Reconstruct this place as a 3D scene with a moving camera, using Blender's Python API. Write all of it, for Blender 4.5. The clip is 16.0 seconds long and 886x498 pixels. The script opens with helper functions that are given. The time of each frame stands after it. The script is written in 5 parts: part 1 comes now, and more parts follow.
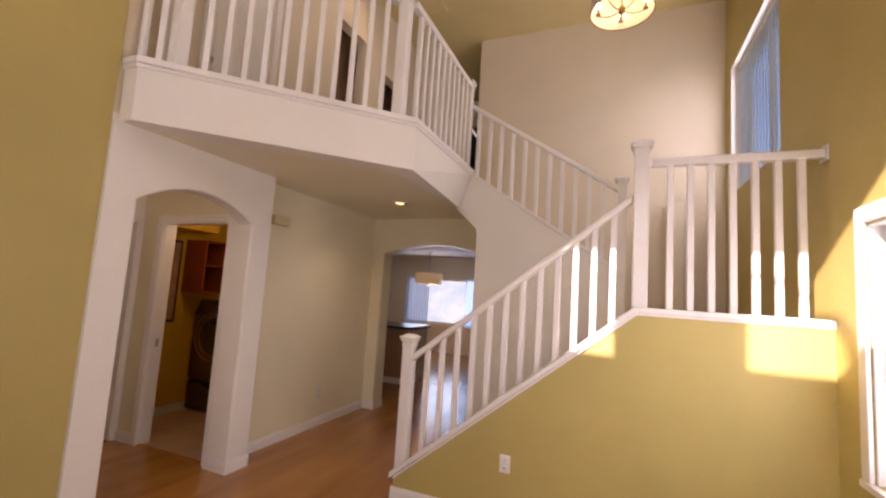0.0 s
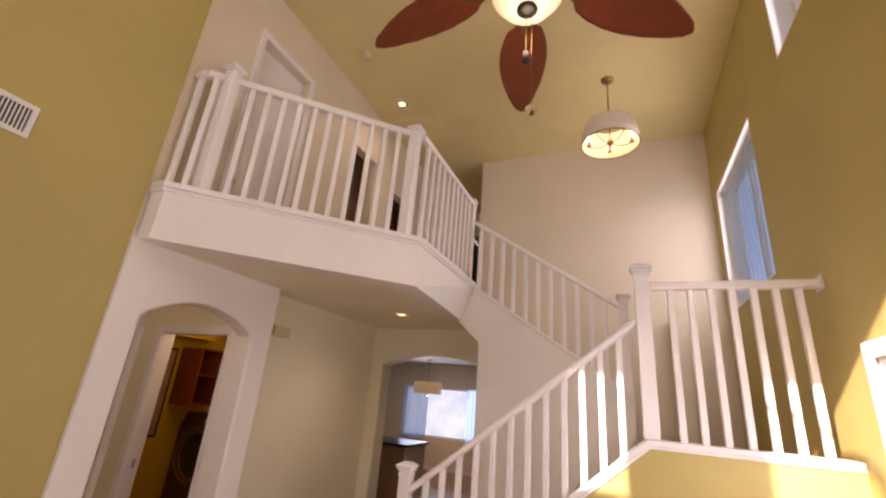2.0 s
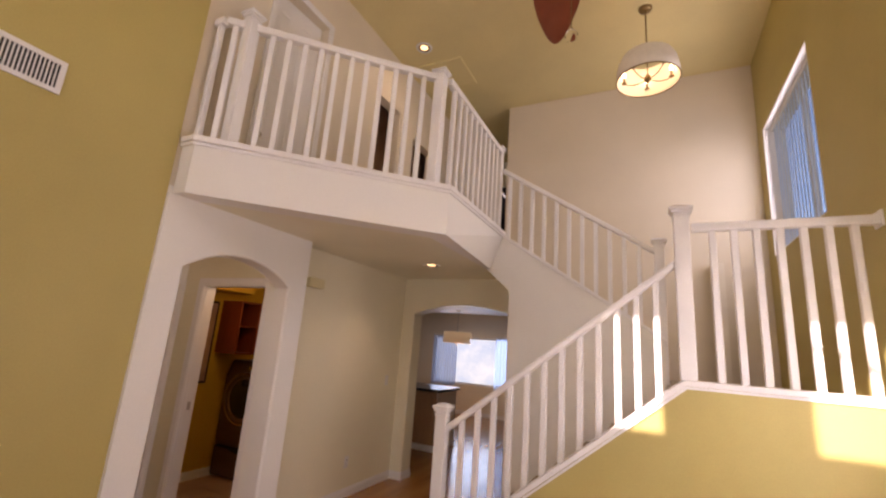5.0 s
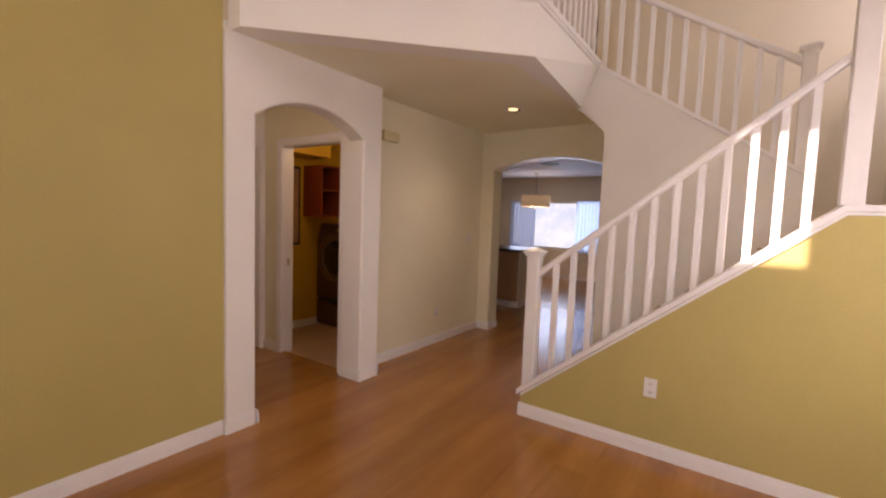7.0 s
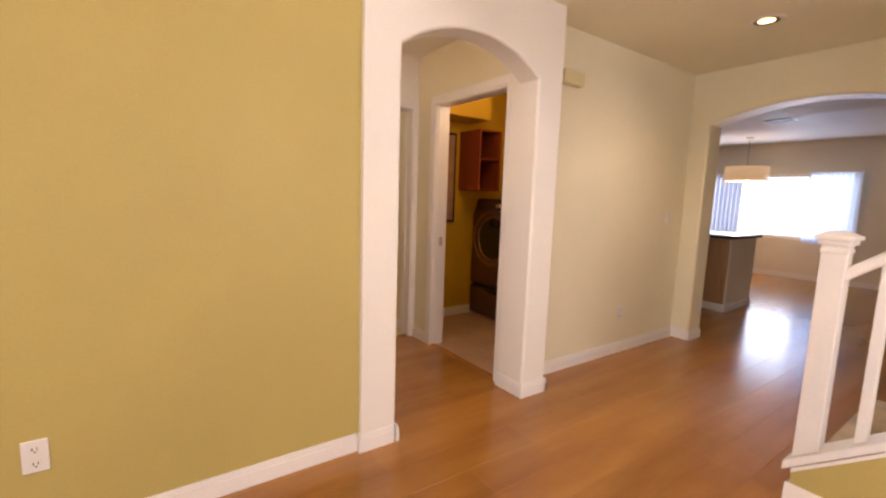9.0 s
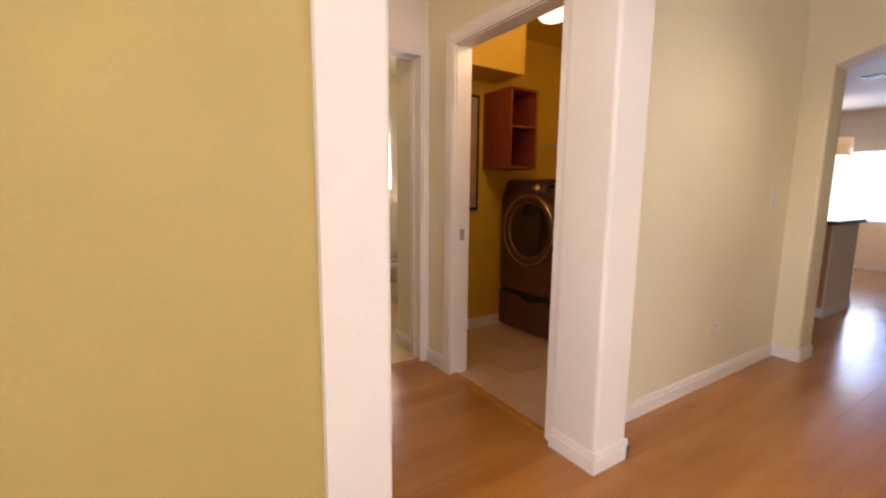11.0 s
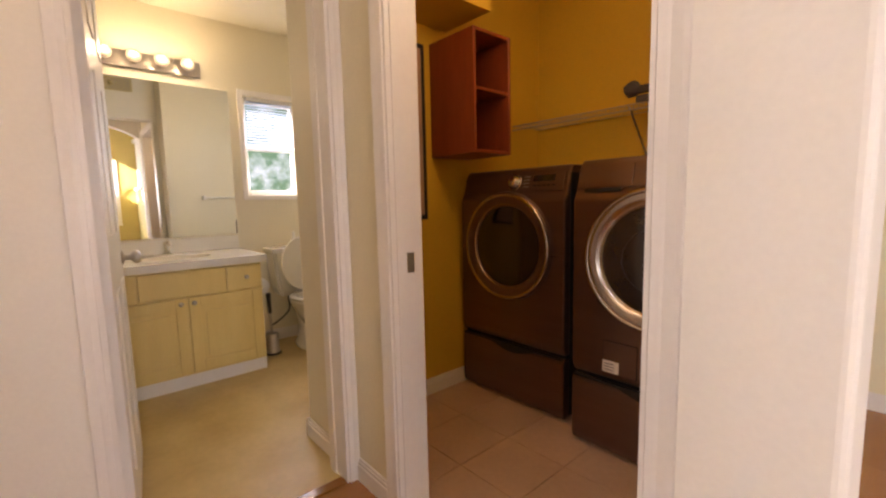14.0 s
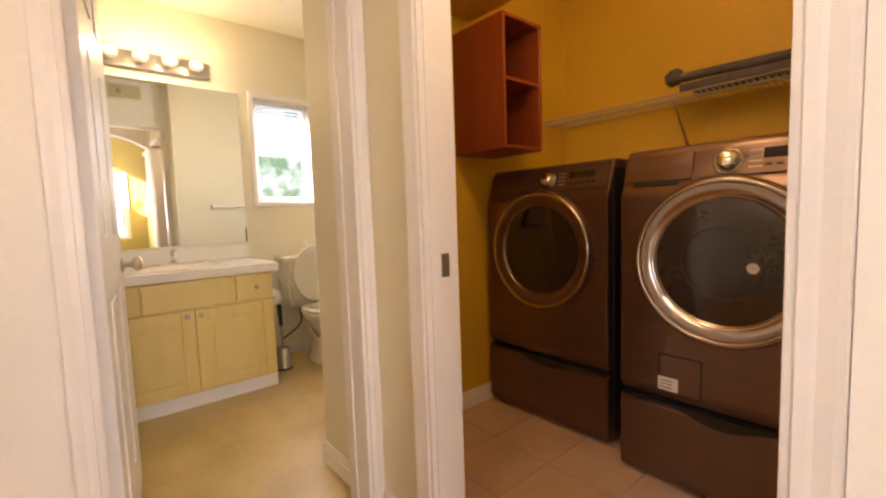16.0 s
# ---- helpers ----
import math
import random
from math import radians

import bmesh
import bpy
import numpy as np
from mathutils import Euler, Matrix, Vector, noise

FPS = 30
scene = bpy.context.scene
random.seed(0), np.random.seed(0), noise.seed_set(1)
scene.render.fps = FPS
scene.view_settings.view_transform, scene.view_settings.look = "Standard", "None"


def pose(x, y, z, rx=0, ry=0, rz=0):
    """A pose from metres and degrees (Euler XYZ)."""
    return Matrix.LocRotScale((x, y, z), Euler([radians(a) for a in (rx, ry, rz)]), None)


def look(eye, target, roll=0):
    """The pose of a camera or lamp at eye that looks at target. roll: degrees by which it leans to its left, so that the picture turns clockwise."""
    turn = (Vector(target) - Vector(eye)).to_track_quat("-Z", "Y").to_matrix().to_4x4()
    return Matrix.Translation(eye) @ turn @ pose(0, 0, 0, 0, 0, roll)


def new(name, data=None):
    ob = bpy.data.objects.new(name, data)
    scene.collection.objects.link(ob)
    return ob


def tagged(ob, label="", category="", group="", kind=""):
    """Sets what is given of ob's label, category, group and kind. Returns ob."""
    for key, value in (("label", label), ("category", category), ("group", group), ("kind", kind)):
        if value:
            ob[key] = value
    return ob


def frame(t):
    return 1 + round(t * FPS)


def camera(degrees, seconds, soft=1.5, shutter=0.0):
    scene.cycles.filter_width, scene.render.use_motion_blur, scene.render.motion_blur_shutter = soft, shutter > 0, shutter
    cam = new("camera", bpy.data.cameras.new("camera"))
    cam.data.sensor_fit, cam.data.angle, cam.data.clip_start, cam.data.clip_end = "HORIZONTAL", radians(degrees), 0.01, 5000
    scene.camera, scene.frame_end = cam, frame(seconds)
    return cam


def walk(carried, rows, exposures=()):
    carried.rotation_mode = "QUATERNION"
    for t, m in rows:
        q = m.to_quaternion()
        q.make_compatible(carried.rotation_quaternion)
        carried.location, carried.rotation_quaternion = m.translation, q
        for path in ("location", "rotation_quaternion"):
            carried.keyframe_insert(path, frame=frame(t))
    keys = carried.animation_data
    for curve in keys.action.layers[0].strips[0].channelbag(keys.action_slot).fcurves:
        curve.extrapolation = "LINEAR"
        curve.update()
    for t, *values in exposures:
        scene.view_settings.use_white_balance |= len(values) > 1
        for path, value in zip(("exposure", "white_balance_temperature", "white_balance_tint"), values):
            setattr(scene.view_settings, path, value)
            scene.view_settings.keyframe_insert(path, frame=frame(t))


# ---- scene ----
cam = camera(92.2, 16.0, soft=2.3)
PATH = [
    (0, (0.359, 0.163, 1.535), (-0.402, 2.002, 1.735), 3.7),
    (0.5, (0.372, 0.13, 1.561), (-0.395, 1.949, 1.883), 4.2),
    (1, (0.362, 0.125, 1.594), (-0.395, 1.927, 2.018), 4.4),
    (1.5, (0.366, 0.117, 1.622), (-0.393, 1.885, 2.168), 4.8),
    (2, (0.357, 0.116, 1.652), (-0.401, 1.847, 2.307), 5.0),
    (2.5, (0.355, 0.101, 1.672), (-0.399, 1.796, 2.421), 5.1),
    (3, (0.358, 0.106, 1.69), (-0.392, 1.762, 2.525), 5.3),
    (5.5, (0.288, 0.149, 1.563), (-0.609, 1.913, 1.851), 3.7),
    (6, (0.269, 0.173, 1.507), (-0.643, 1.949, 1.638), 2.8),
    (6.5, (0.181, 0.243, 1.448), (-0.773, 2.0, 1.404), 1.9),
    (7, (0.074, 0.347, 1.391), (-1.071, 1.98, 1.243), 2.0),
    (7.5, (-0.054, 0.497, 1.356), (-1.387, 1.976, 1.167), 2.5),
    (8, (-0.238, 0.625, 1.334), (-1.708, 1.96, 1.094), 2.7),
    (8.5, (-0.435, 0.725, 1.296), (-1.922, 2.029, 1.002), 1.9),
    (9, (-0.613, 0.86, 1.286), (-2.24, 1.996, 1.037), 1.9),
    (11.5, (-1.628, 1.502, 1.162), (-3.308, 2.551, 0.882), 0.5),
    (12, (-1.827, 1.617, 1.174), (-3.526, 2.634, 0.898), 0.9),
    (12.5, (-2.001, 1.716, 1.159), (-3.649, 2.823, 0.915), 0.3),
    (13, (-2.155, 1.837, 1.129), (-3.763, 3.005, 0.903), 0.0),
    (13.5, (-2.296, 1.957, 1.118), (-3.903, 3.125, 0.883), -0.3),
    (14, (-2.414, 2.035, 1.104), (-3.912, 3.341, 0.883), -1.3),
    (14.5, (-2.506, 2.069, 1.082), (-3.934, 3.454, 0.876), -0.2),
    (15, (-2.575, 2.085, 1.073), (-4.051, 3.421, 0.886), -2.6),
    (15.5, (-2.606, 2.078, 1.06), (-4.124, 3.372, 0.905), -2.2),
    (16, (-2.614, 2.082, 1.052), (-4.138, 3.367, 0.888), -1.9),
]
walk(cam, [(t, look(eye, target, roll)) for t, eye, target, roll in PATH],
     exposures=[(0, 1.5, 7150, 34), (5.5, 1.48, 7150, 34), (6.5, 1.42, 7150, 35), (7.5, 1.75, 7250, 33), (9.2, 2.47, 7400, 30), (11.3, 2.55, 6850, 27), (13.0, 2.32, 6900, 28), (14.0, 2.65, 6850, 27), (15.0, 2.95, 7000, 26), (16.0, 3.15, 7050, 24)])

# ---- world, sun, window light ----
world = bpy.data.worlds.new("world")
scene.world = world
world.use_nodes = True
wn = world.node_tree
sky = wn.nodes.new("ShaderNodeTexSky")
sky.sky_type, sky.sun_disc = "NISHITA", False
sky.dust_density, sky.ozone_density = 0.2, 4.0
sky.sun_elevation, sky.sun_rotation = radians(28.6), radians(204)
wn.nodes["Background"].inputs[1].default_value = 0.06
wn.links.new(sky.outputs[0], wn.nodes["Background"].inputs[0])

sun_data = bpy.data.lights.new("sun", "SUN")
sun_data.energy, sun_data.angle, sun_data.color = 5.0, radians(0.5), (1.0, 0.95, 0.87)
sun = new("sun", sun_data)
sun.matrix_world = look((0, 0, 8), (0.45, 1.0, 8 - 0.598))


LAMP = 0.5                                       # one scale for every lamp, against the sun


def window_light(name, eye, target, wide, high, watts, color=(0.9, 0.95, 1.0)):
    """An area lamp, for the sky light of one window opening and for added fill."""
    data = bpy.data.lights.new(name, "AREA")
    data.shape, data.size, data.size_y = "RECTANGLE", wide, high
    data.energy, data.color = watts * LAMP, color
    ob = new(name, data)
    ob.matrix_world = look(eye, target)
    return ob


def bulb_light(name, place, watts, radius=0.04, color=(1.0, 0.8, 0.55)):
    data = bpy.data.lights.new(name, "POINT")
    data.energy, data.shadow_soft_size, data.color = watts * LAMP, radius, color
    ob = new(name, data)
    ob.location = place
    return ob


def spot_light(name, place, watts, color=(1.0, 0.82, 0.58)):
    data = bpy.data.lights.new(name, "SPOT")
    data.energy, data.spot_size, data.spot_blend, data.shadow_soft_size, data.color = watts * LAMP, radians(140), 0.8, 0.06, color
    ob = new(name, data)
    ob.matrix_world = look(place, (place[0], place[1] + 0.001, 0))
    return ob


window_light("sky_low_window", (1.50, 1.86, 1.40), (0, 1.86, 1.40), 1.7, 1.1, 17)
window_light("sky_high_window", (1.50, 2.70, 4.5), (0, 2.70, 4.5), 0.75, 0.8, 3.5)
window_light("sky_stair_window", (1.50, 4.65, 3.45), (0, 4.65, 3.45), 1.35, 1.3, 15)
# fill from an added, unseen front window; brightens what faces the front wall
window_light("front_window_fill", (-0.35, -1.56, 1.35), (-0.35, 0, 1.35), 2.2, 1.8, 15)
window_light("sky_front_high_a", (-1.95, -1.63, 4.37), (-1.95, 0, 4.37), 0.38, 0.7, 5.0)
window_light("sky_front_high_b", (-0.66, -1.63, 4.37), (-0.66, 0, 4.37), 0.8, 0.7, 11)
window_light("sky_kitchen_window", (-3.7, 10.43, 1.3), (-3.4, 8, 1.2), 2.2, 1.1, 14, (0.52, 0.74, 1.0))
window_light("sky_kitchen_blinds", (-3.7, 10.57, 1.3), (-3.7, 8, 1.2), 2.2, 1.1, 2, (0.40, 0.64, 1.0))
window_light("sky_bath_window", (-5.985, 3.32, 1.5), (-4, 3.32, 1.4), 0.38, 0.65, 2.8)
# added fill panel inside the bedroom, which has no window opening
window_light("bedroom_fill", (-4.9, 2.3, 4.0), (-3, 2.5, 3.8), 1.2, 1.2, 10, (0.88, 1.0, 0.92))
spot_light("hall_downlight_beam", (-1.81, 4.12, 2.43), 14)
spot_light("upper_downlight_beam", (-2.085, 4.0, 5.10), 12)
bulb_light("fan_light_glow", (0.05, 1.49, 3.12), 2.4, 0.1)
bulb_light("chandelier_glow", (0.34, 4.27, 4.42), 0.8, 0.12)
bulb_light("laundry_glow", (-3.22, 3.25, 2.12), 2.7, 0.14, (1.0, 0.79, 0.47))
# fill light of an added, unseen lamp that brightens the small hall
bulb_light("vestibule_fill", (-3.0, 1.66, 2.27), 2.2, 0.1)
bulb_light("pendant_glow", (-3.8, 9.45, 1.63), 7, 0.1)
for k in range(4):
    bulb_light("vanity_glow", (-5.765, 2.285 + 0.151 * k, 2.075), 0.74, 0.03, (1.0, 0.81, 0.47))


# ---- materials ----
def mat(name, color, rough=0.6, metal=0.0, var=0.08, scale=6.0, fine=120.0, bump=0.05, stretch=(1, 1, 1), second=None, coat=0.0, random=0.0):
    """A surface with stains at one scale, grain at another and a fine relief."""
    m = bpy.data.materials.new(name)
    m.use_nodes = True
    t = m.node_tree
    n, link = t.nodes, t.links.new
    b = n["Principled BSDF"]
    geo = n.new("ShaderNodeNewGeometry")
    mp = n.new("ShaderNodeMapping")
    mp.inputs["Scale"].default_value = stretch
    link(geo.outputs["Position"], mp.inputs["Vector"])
    big = n.new("ShaderNodeTexNoise")
    big.inputs["Scale"].default_value, big.inputs["Detail"].default_value = scale, 4
    small = n.new("ShaderNodeTexNoise")
    small.inputs["Scale"].default_value, small.inputs["Detail"].default_value = fine, 3
    link(mp.outputs[0], big.inputs["Vector"])
    link(mp.outputs[0], small.inputs["Vector"])
    ramp = n.new("ShaderNodeMixRGB")
    c2 = second or tuple(max(0, c * (1 - 2.2 * var)) for c in color)
    ramp.inputs[1].default_value = (*color, 1)
    ramp.inputs[2].default_value = (*c2, 1)
    mr = n.new("ShaderNodeMapRange")
    mr.inputs[1].default_value, mr.inputs[2].default_value = 0.35, 0.75
    link(big.outputs["Fac"], mr.inputs[0])
    link(mr.outputs[0], ramp.inputs[0])
    mul = n.new("ShaderNodeMixRGB")
    mul.blend_type = "MULTIPLY"
    mul.inputs[0].default_value = 1.0
    mr2 = n.new("ShaderNodeMapRange")
    mr2.inputs[1].default_value, mr2.inputs[2].default_value = 0.3, 0.7
    mr2.inputs[3].default_value, mr2.inputs[4].default_value = 1 - var, 1.0
    link(small.outputs["Fac"], mr2.inputs[0])
    link(ramp.outputs[0], mul.inputs[1])
    link(mr2.outputs[0], mul.inputs[2])
    last = mul.outputs[0]
    if random:
        info = n.new("ShaderNodeObjectInfo")
        mr3 = n.new("ShaderNodeMapRange")
        mr3.inputs[3].default_value, mr3.inputs[4].default_value = 1 - random, 1 + random * 0.4
        link(info.outputs["Random"], mr3.inputs[0])
        mul2 = n.new("ShaderNodeMixRGB")
        mul2.blend_type = "MULTIPLY"
        mul2.inputs[0].default_value = 1.0
        link(last, mul2.inputs[1])
        link(mr3.outputs[0], mul2.inputs[2])
        last = mul2.outputs[0]
    link(last, b.inputs["Base Color"])
    mr4 = n.new("ShaderNodeMapRange")
    mr4.inputs[3].default_value, mr4.inputs[4].default_value = max(0.02, rough - 0.06), min(1, rough + 0.08)
    link(big.outputs["Fac"], mr4.inputs[0])
    link(mr4.outputs[0], b.inputs["Roughness"])
    b.inputs["Metallic"].default_value = metal
    if coat:
        b.inputs["Coat Weight"].default_value, b.inputs["Coat Roughness"].default_value = coat, 0.15
    if bump:
        bp = n.new("ShaderNodeBump")
        bp.inputs["Strength"].default_value, bp.inputs["Distance"].default_value = bump, 0.004
        link(small.outputs["Fac"], bp.inputs["Height"])
        link(bp.outputs[0], b.inputs["Normal"])
    return m


def glow(name, color, strength):
    m = bpy.data.materials.new(name)
    m.use_nodes = True
    b = m.node_tree.nodes["Principled BSDF"]
    b.inputs["Base Color"].default_value = (*color, 1)
    b.inputs["Emission Color"].default_value = (*color, 1)
    b.inputs["Emission Strength"].default_value = strength * LAMP
    b.inputs["Roughness"].default_value = 0.4
    return m


def clear(name, color=(1, 1, 1), rough=0.0):
    m = bpy.data.materials.new(name)
    m.use_nodes = True
    b = m.node_tree.nodes["Principled BSDF"]
    b.inputs["Base Color"].default_value = (*color, 1)
    b.inputs["Transmission Weight"].default_value = 1.0
    b.inputs["Roughness"].default_value = rough
    b.inputs["IOR"].default_value = 1.1
    return m


def foliage_backdrop(name, strength, dark=(0.05, 0.12, 0.04), light=(0.55, 0.68, 0.75), scale=2.5):
    """Plain distance outside a window: leaves and bright sky between them."""
    m = bpy.data.materials.new(name)
    m.use_nodes = True
    n, link = m.node_tree.nodes, m.node_tree.links.new
    b = n["Principled BSDF"]
    geo = n.new("ShaderNodeNewGeometry")
    tex = n.new("ShaderNodeTexNoise")
    tex.inputs["Scale"].default_value, tex.inputs["Detail"].default_value, tex.inputs["Roughness"].default_value = scale, 8, 0.7
    ramp = n.new("ShaderNodeValToRGB")
    ramp.color_ramp.elements[0].position, ramp.color_ramp.elements[0].color = 0.42, (*dark, 1)
    ramp.color_ramp.elements[1].position, ramp.color_ramp.elements[1].color = 0.60, (*light, 1)
    link(geo.outputs["Position"], tex.inputs["Vector"])
    link(tex.outputs["Fac"], ramp.inputs[0])
    link(ramp.outputs[0], b.inputs["Emission Color"])
    b.inputs["Base Color"].default_value = (0.03, 0.04, 0.03, 1)
    b.inputs["Emission Strength"].default_value = strength * LAMP
    return m


YELLOW = mat("yellow_wall_paint", (0.52, 0.415, 0.135), 0.55, var=0.05, scale=1.3, fine=90, bump=0.12)
CREAM = mat("cream_wall_paint", (0.86, 0.80, 0.60), 0.34, var=0.04, scale=1.2, fine=90, bump=0.12)
WHITE_WALL = mat("white_wall_paint", (0.87, 0.84, 0.78), 0.55, var=0.03, scale=1.2, fine=90, bump=0.12)
STAIRPAINT = mat("stairwell_paint", (0.77, 0.67, 0.52), 0.55, var=0.04, scale=1.2, fine=90, bump=0.12)
CEIL = mat("ceiling_paint", (0.80, 0.67, 0.34), 0.8, var=0.04, scale=1.5, fine=70, bump=0.3)
TRIM = mat("white_trim_paint", (0.86, 0.83, 0.80), 0.32, var=0.03, scale=3, fine=60, bump=0.02)
OCHRE = mat("ochre_laundry_paint", (0.72, 0.45, 0.036), 0.55, var=0.05, scale=1.4, fine=90, bump=0.12)
BATHPAINT = mat("bathroom_paint", (0.82, 0.76, 0.60), 0.5, var=0.03, scale=1.3, fine=90, bump=0.1)
KITCHENPAINT = mat("kitchen_paint", (0.85, 0.76, 0.62), 0.6, var=0.05, scale=1.3, fine=90, bump=0.1)
WOOD = mat("laminate_floor_wood", (0.44, 0.19, 0.043), 0.2, coat=0.2, var=0.05, scale=1.1, fine=16, bump=0.01,
           stretch=(5, 0.7, 1), second=(0.30, 0.113, 0.024), random=0.10)
GAP = mat("floor_underlay", (0.10, 0.045, 0.02), 0.7)
VINYL = mat("vinyl_floor", (0.64, 0.48, 0.21), 0.40, var=0.08, scale=3.5, fine=30, bump=0.04, second=(0.50, 0.35, 0.14))
TILE = mat("laundry_tile", (0.62, 0.42, 0.29), 0.42, var=0.07, scale=4, fine=40, bump=0.04, second=(0.54, 0.355, 0.24), random=0.06)
GROUT = mat("tile_grout", (0.58, 0.39, 0.265), 0.8)
CARPET = mat("beige_carpet", (0.52, 0.42, 0.30), 0.95, var=0.15, scale=9, fine=260, bump=0.6)
DARKROOM = mat("dark_brown_door", (0.50, 0.31, 0.20), 0.5, var=0.1)
# shade of the unlit end room, put into the colour
UNLIT_ROOM = mat("unlit_room_shade", (0.07, 0.065, 0.075), 0.6, var=0.1)
CHERRY = mat("cherry_wood", (0.30, 0.06, 0.016), 0.4, var=0.12, scale=4, fine=40, stretch=(6, 6, 0.7), bump=0.03)
BLADE = mat("red_brown_leaf_blade", (0.33, 0.08, 0.03), 0.4, var=0.1, scale=5, fine=40, bump=0.15, stretch=(2, 2, 1))
MAPLE = mat("maple_cabinet_wood", (0.78, 0.61, 0.235), 0.42, var=0.04, scale=3, fine=30, stretch=(5, 5, 0.8), bump=0.01, second=(0.74, 0.565, 0.21))
STONE_DARK = mat("dark_countertop", (0.05, 0.035, 0.03), 0.25, var=0.3, scale=30, fine=150, bump=0.02)
ISLAND = mat("island_panel_wood", (0.50, 0.29, 0.15), 0.5, var=0.08, scale=4, fine=40, stretch=(5, 5, 0.8))
BRONZE = mat("brushed_bronze_steel", (0.20, 0.125, 0.095), 0.30, metal=0.85, var=0.04, scale=2, fine=120, stretch=(1, 1, 14), bump=0.008)
brushed = BRONZE.node_tree
btan = brushed.nodes.new("ShaderNodeTangent")
btan.direction_type, btan.axis = "RADIAL", "Z"
brushed.nodes["Principled BSDF"].inputs["Anisotropic"].default_value = 0.75
brushed.nodes["Principled BSDF"].inputs["Anisotropic Rotation"].default_value = 0.25
brushed.links.new(btan.outputs[0], brushed.nodes["Principled BSDF"].inputs["Tangent"])
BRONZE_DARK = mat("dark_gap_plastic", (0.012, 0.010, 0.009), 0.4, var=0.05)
CHROME = mat("chrome", (0.85, 0.83, 0.80), 0.10, metal=1.0, var=0.02, bump=0)
COPPER = mat("warm_chrome_ring", (0.45, 0.37, 0.31), 0.2, metal=1.0, var=0.03, bump=0)
NICKEL = mat("brushed_nickel", (0.55, 0.50, 0.44), 0.28, metal=1.0, var=0.04, bump=0)
BRASS = mat("aged_brass", (0.32, 0.22, 0.10), 0.32, metal=1.0, var=0.08, bump=0)
BLACKGLASS = mat("dark_door_glass", (0.015, 0.010, 0.009), 0.05, var=0.05, bump=0, coat=0.4)
SMOKEGLASS = mat("smoky_door_glass", (0.035, 0.026, 0.024), 0.05, var=0.1, bump=0, coat=0.6)
PORCELAIN = mat("white_porcelain", (0.82, 0.79, 0.72), 0.12, var=0.02, bump=0, coat=0.4)
MARBLE = mat("cultured_marble", (0.83, 0.80, 0.74), 0.2, var=0.03, scale=7, bump=0, coat=0.3)
BLACK = mat("black_plastic", (0.02, 0.018, 0.018), 0.4, var=0.1)
PLASTIC = mat("white_plastic", (0.80, 0.78, 0.74), 0.35, var=0.02, bump=0)
IVORY = mat("ivory_plastic", (0.70, 0.62, 0.36), 0.4, var=0.03, bump=0)
WIRE = mat("coated_shelf_wire", (0.42, 0.37, 0.27), 0.4, var=0.05, bump=0)
LABEL = mat("pale_sticker", (0.75, 0.70, 0.62), 0.5, var=0.05, bump=0)
PAPER = mat("white_paper", (0.85, 0.83, 0.80), 0.9, var=0.04, bump=0.1)
RED = mat("red_plastic", (0.45, 0.02, 0.015), 0.4, var=0.05, bump=0)
GREYCLOTH = mat("dark_grey_cover", (0.10, 0.085, 0.085), 0.8, var=0.15, scale=10, bump=0.3)
BLIND = mat("blind_slat_vinyl", (0.78, 0.78, 0.78), 0.45, var=0.03, bump=0)
bt = BLIND.node_tree
bmix, btr = bt.nodes.new("ShaderNodeMixShader"), bt.nodes.new("ShaderNodeBsdfTranslucent")
btr.inputs[0].default_value, bmix.inputs[0].default_value = (0.62, 0.75, 0.98, 1), 0.5
bt.links.new(bt.nodes["Principled BSDF"].outputs[0], bmix.inputs[1])
bt.links.new(btr.outputs[0], bmix.inputs[2])
bt.links.new(bmix.outputs[0], bt.nodes["Material Output"].inputs[0])
GRASS = mat("outdoor_ground", (0.16, 0.17, 0.08), 0.9, var=0.2, scale=0.6)
MIRROR = bpy.data.materials.new("mirror_silver")
MIRROR.use_nodes = True
MIRROR.node_tree.nodes["Principled BSDF"].inputs["Metallic"].default_value = 1.0
MIRROR.node_tree.nodes["Principled BSDF"].inputs["Roughness"].default_value = 0.0
MIRROR.node_tree.nodes["Principled BSDF"].inputs["Base Color"].default_value = (0.88, 0.90, 0.86, 1)
GLASS = clear("window_glass")
SHADE_GLASS = glow("frosted_shade_glass", (1.0, 0.80, 0.52), 0.8)
FAN_GLASS = glow("fan_globe_glass", (0.88, 0.72, 0.47), 0.5)
BULB = glow("lit_bulb", (1.0, 0.85, 0.6), 8.0)
VANITY_BULB = glow("lit_globe_bulb", (0.34, 0.28, 0.2), 0.25)
PENDANT = glow("lit_pendant_fabric", (0.85, 0.62, 0.34), 0.16)
DOWN = glow("lit_downlight", (1.0, 0.74, 0.36), 1.5)
DRUM = mat("chandelier_shade_fabric", (0.80, 0.72, 0.60), 0.8, var=0.04, scale=20, fine=200, bump=0.1)
DRUM_IN = glow("lit_drum_lining", (0.9, 0.76, 0.52), 0.25)


# ---- building helpers ----
def box(bm, x0, x1, y0, y1, z0, z1, m=None):
    vs = bmesh.ops.create_cube(bm, size=1)["verts"]
    t = Matrix.Translation(((x0 + x1) / 2, (y0 + y1) / 2, (z0 + z1) / 2)) @ Matrix.Diagonal((x1 - x0, y1 - y0, z1 - z0, 1))
    bmesh.ops.transform(bm, matrix=(m @ t) if m else t, verts=vs)
    return vs


def soften(bm, width=0.004, segments=2):
    bmesh.ops.bevel(bm, geom=bm.edges[:], offset=width, segments=segments, affect="EDGES", profile=0.6)
    return bm


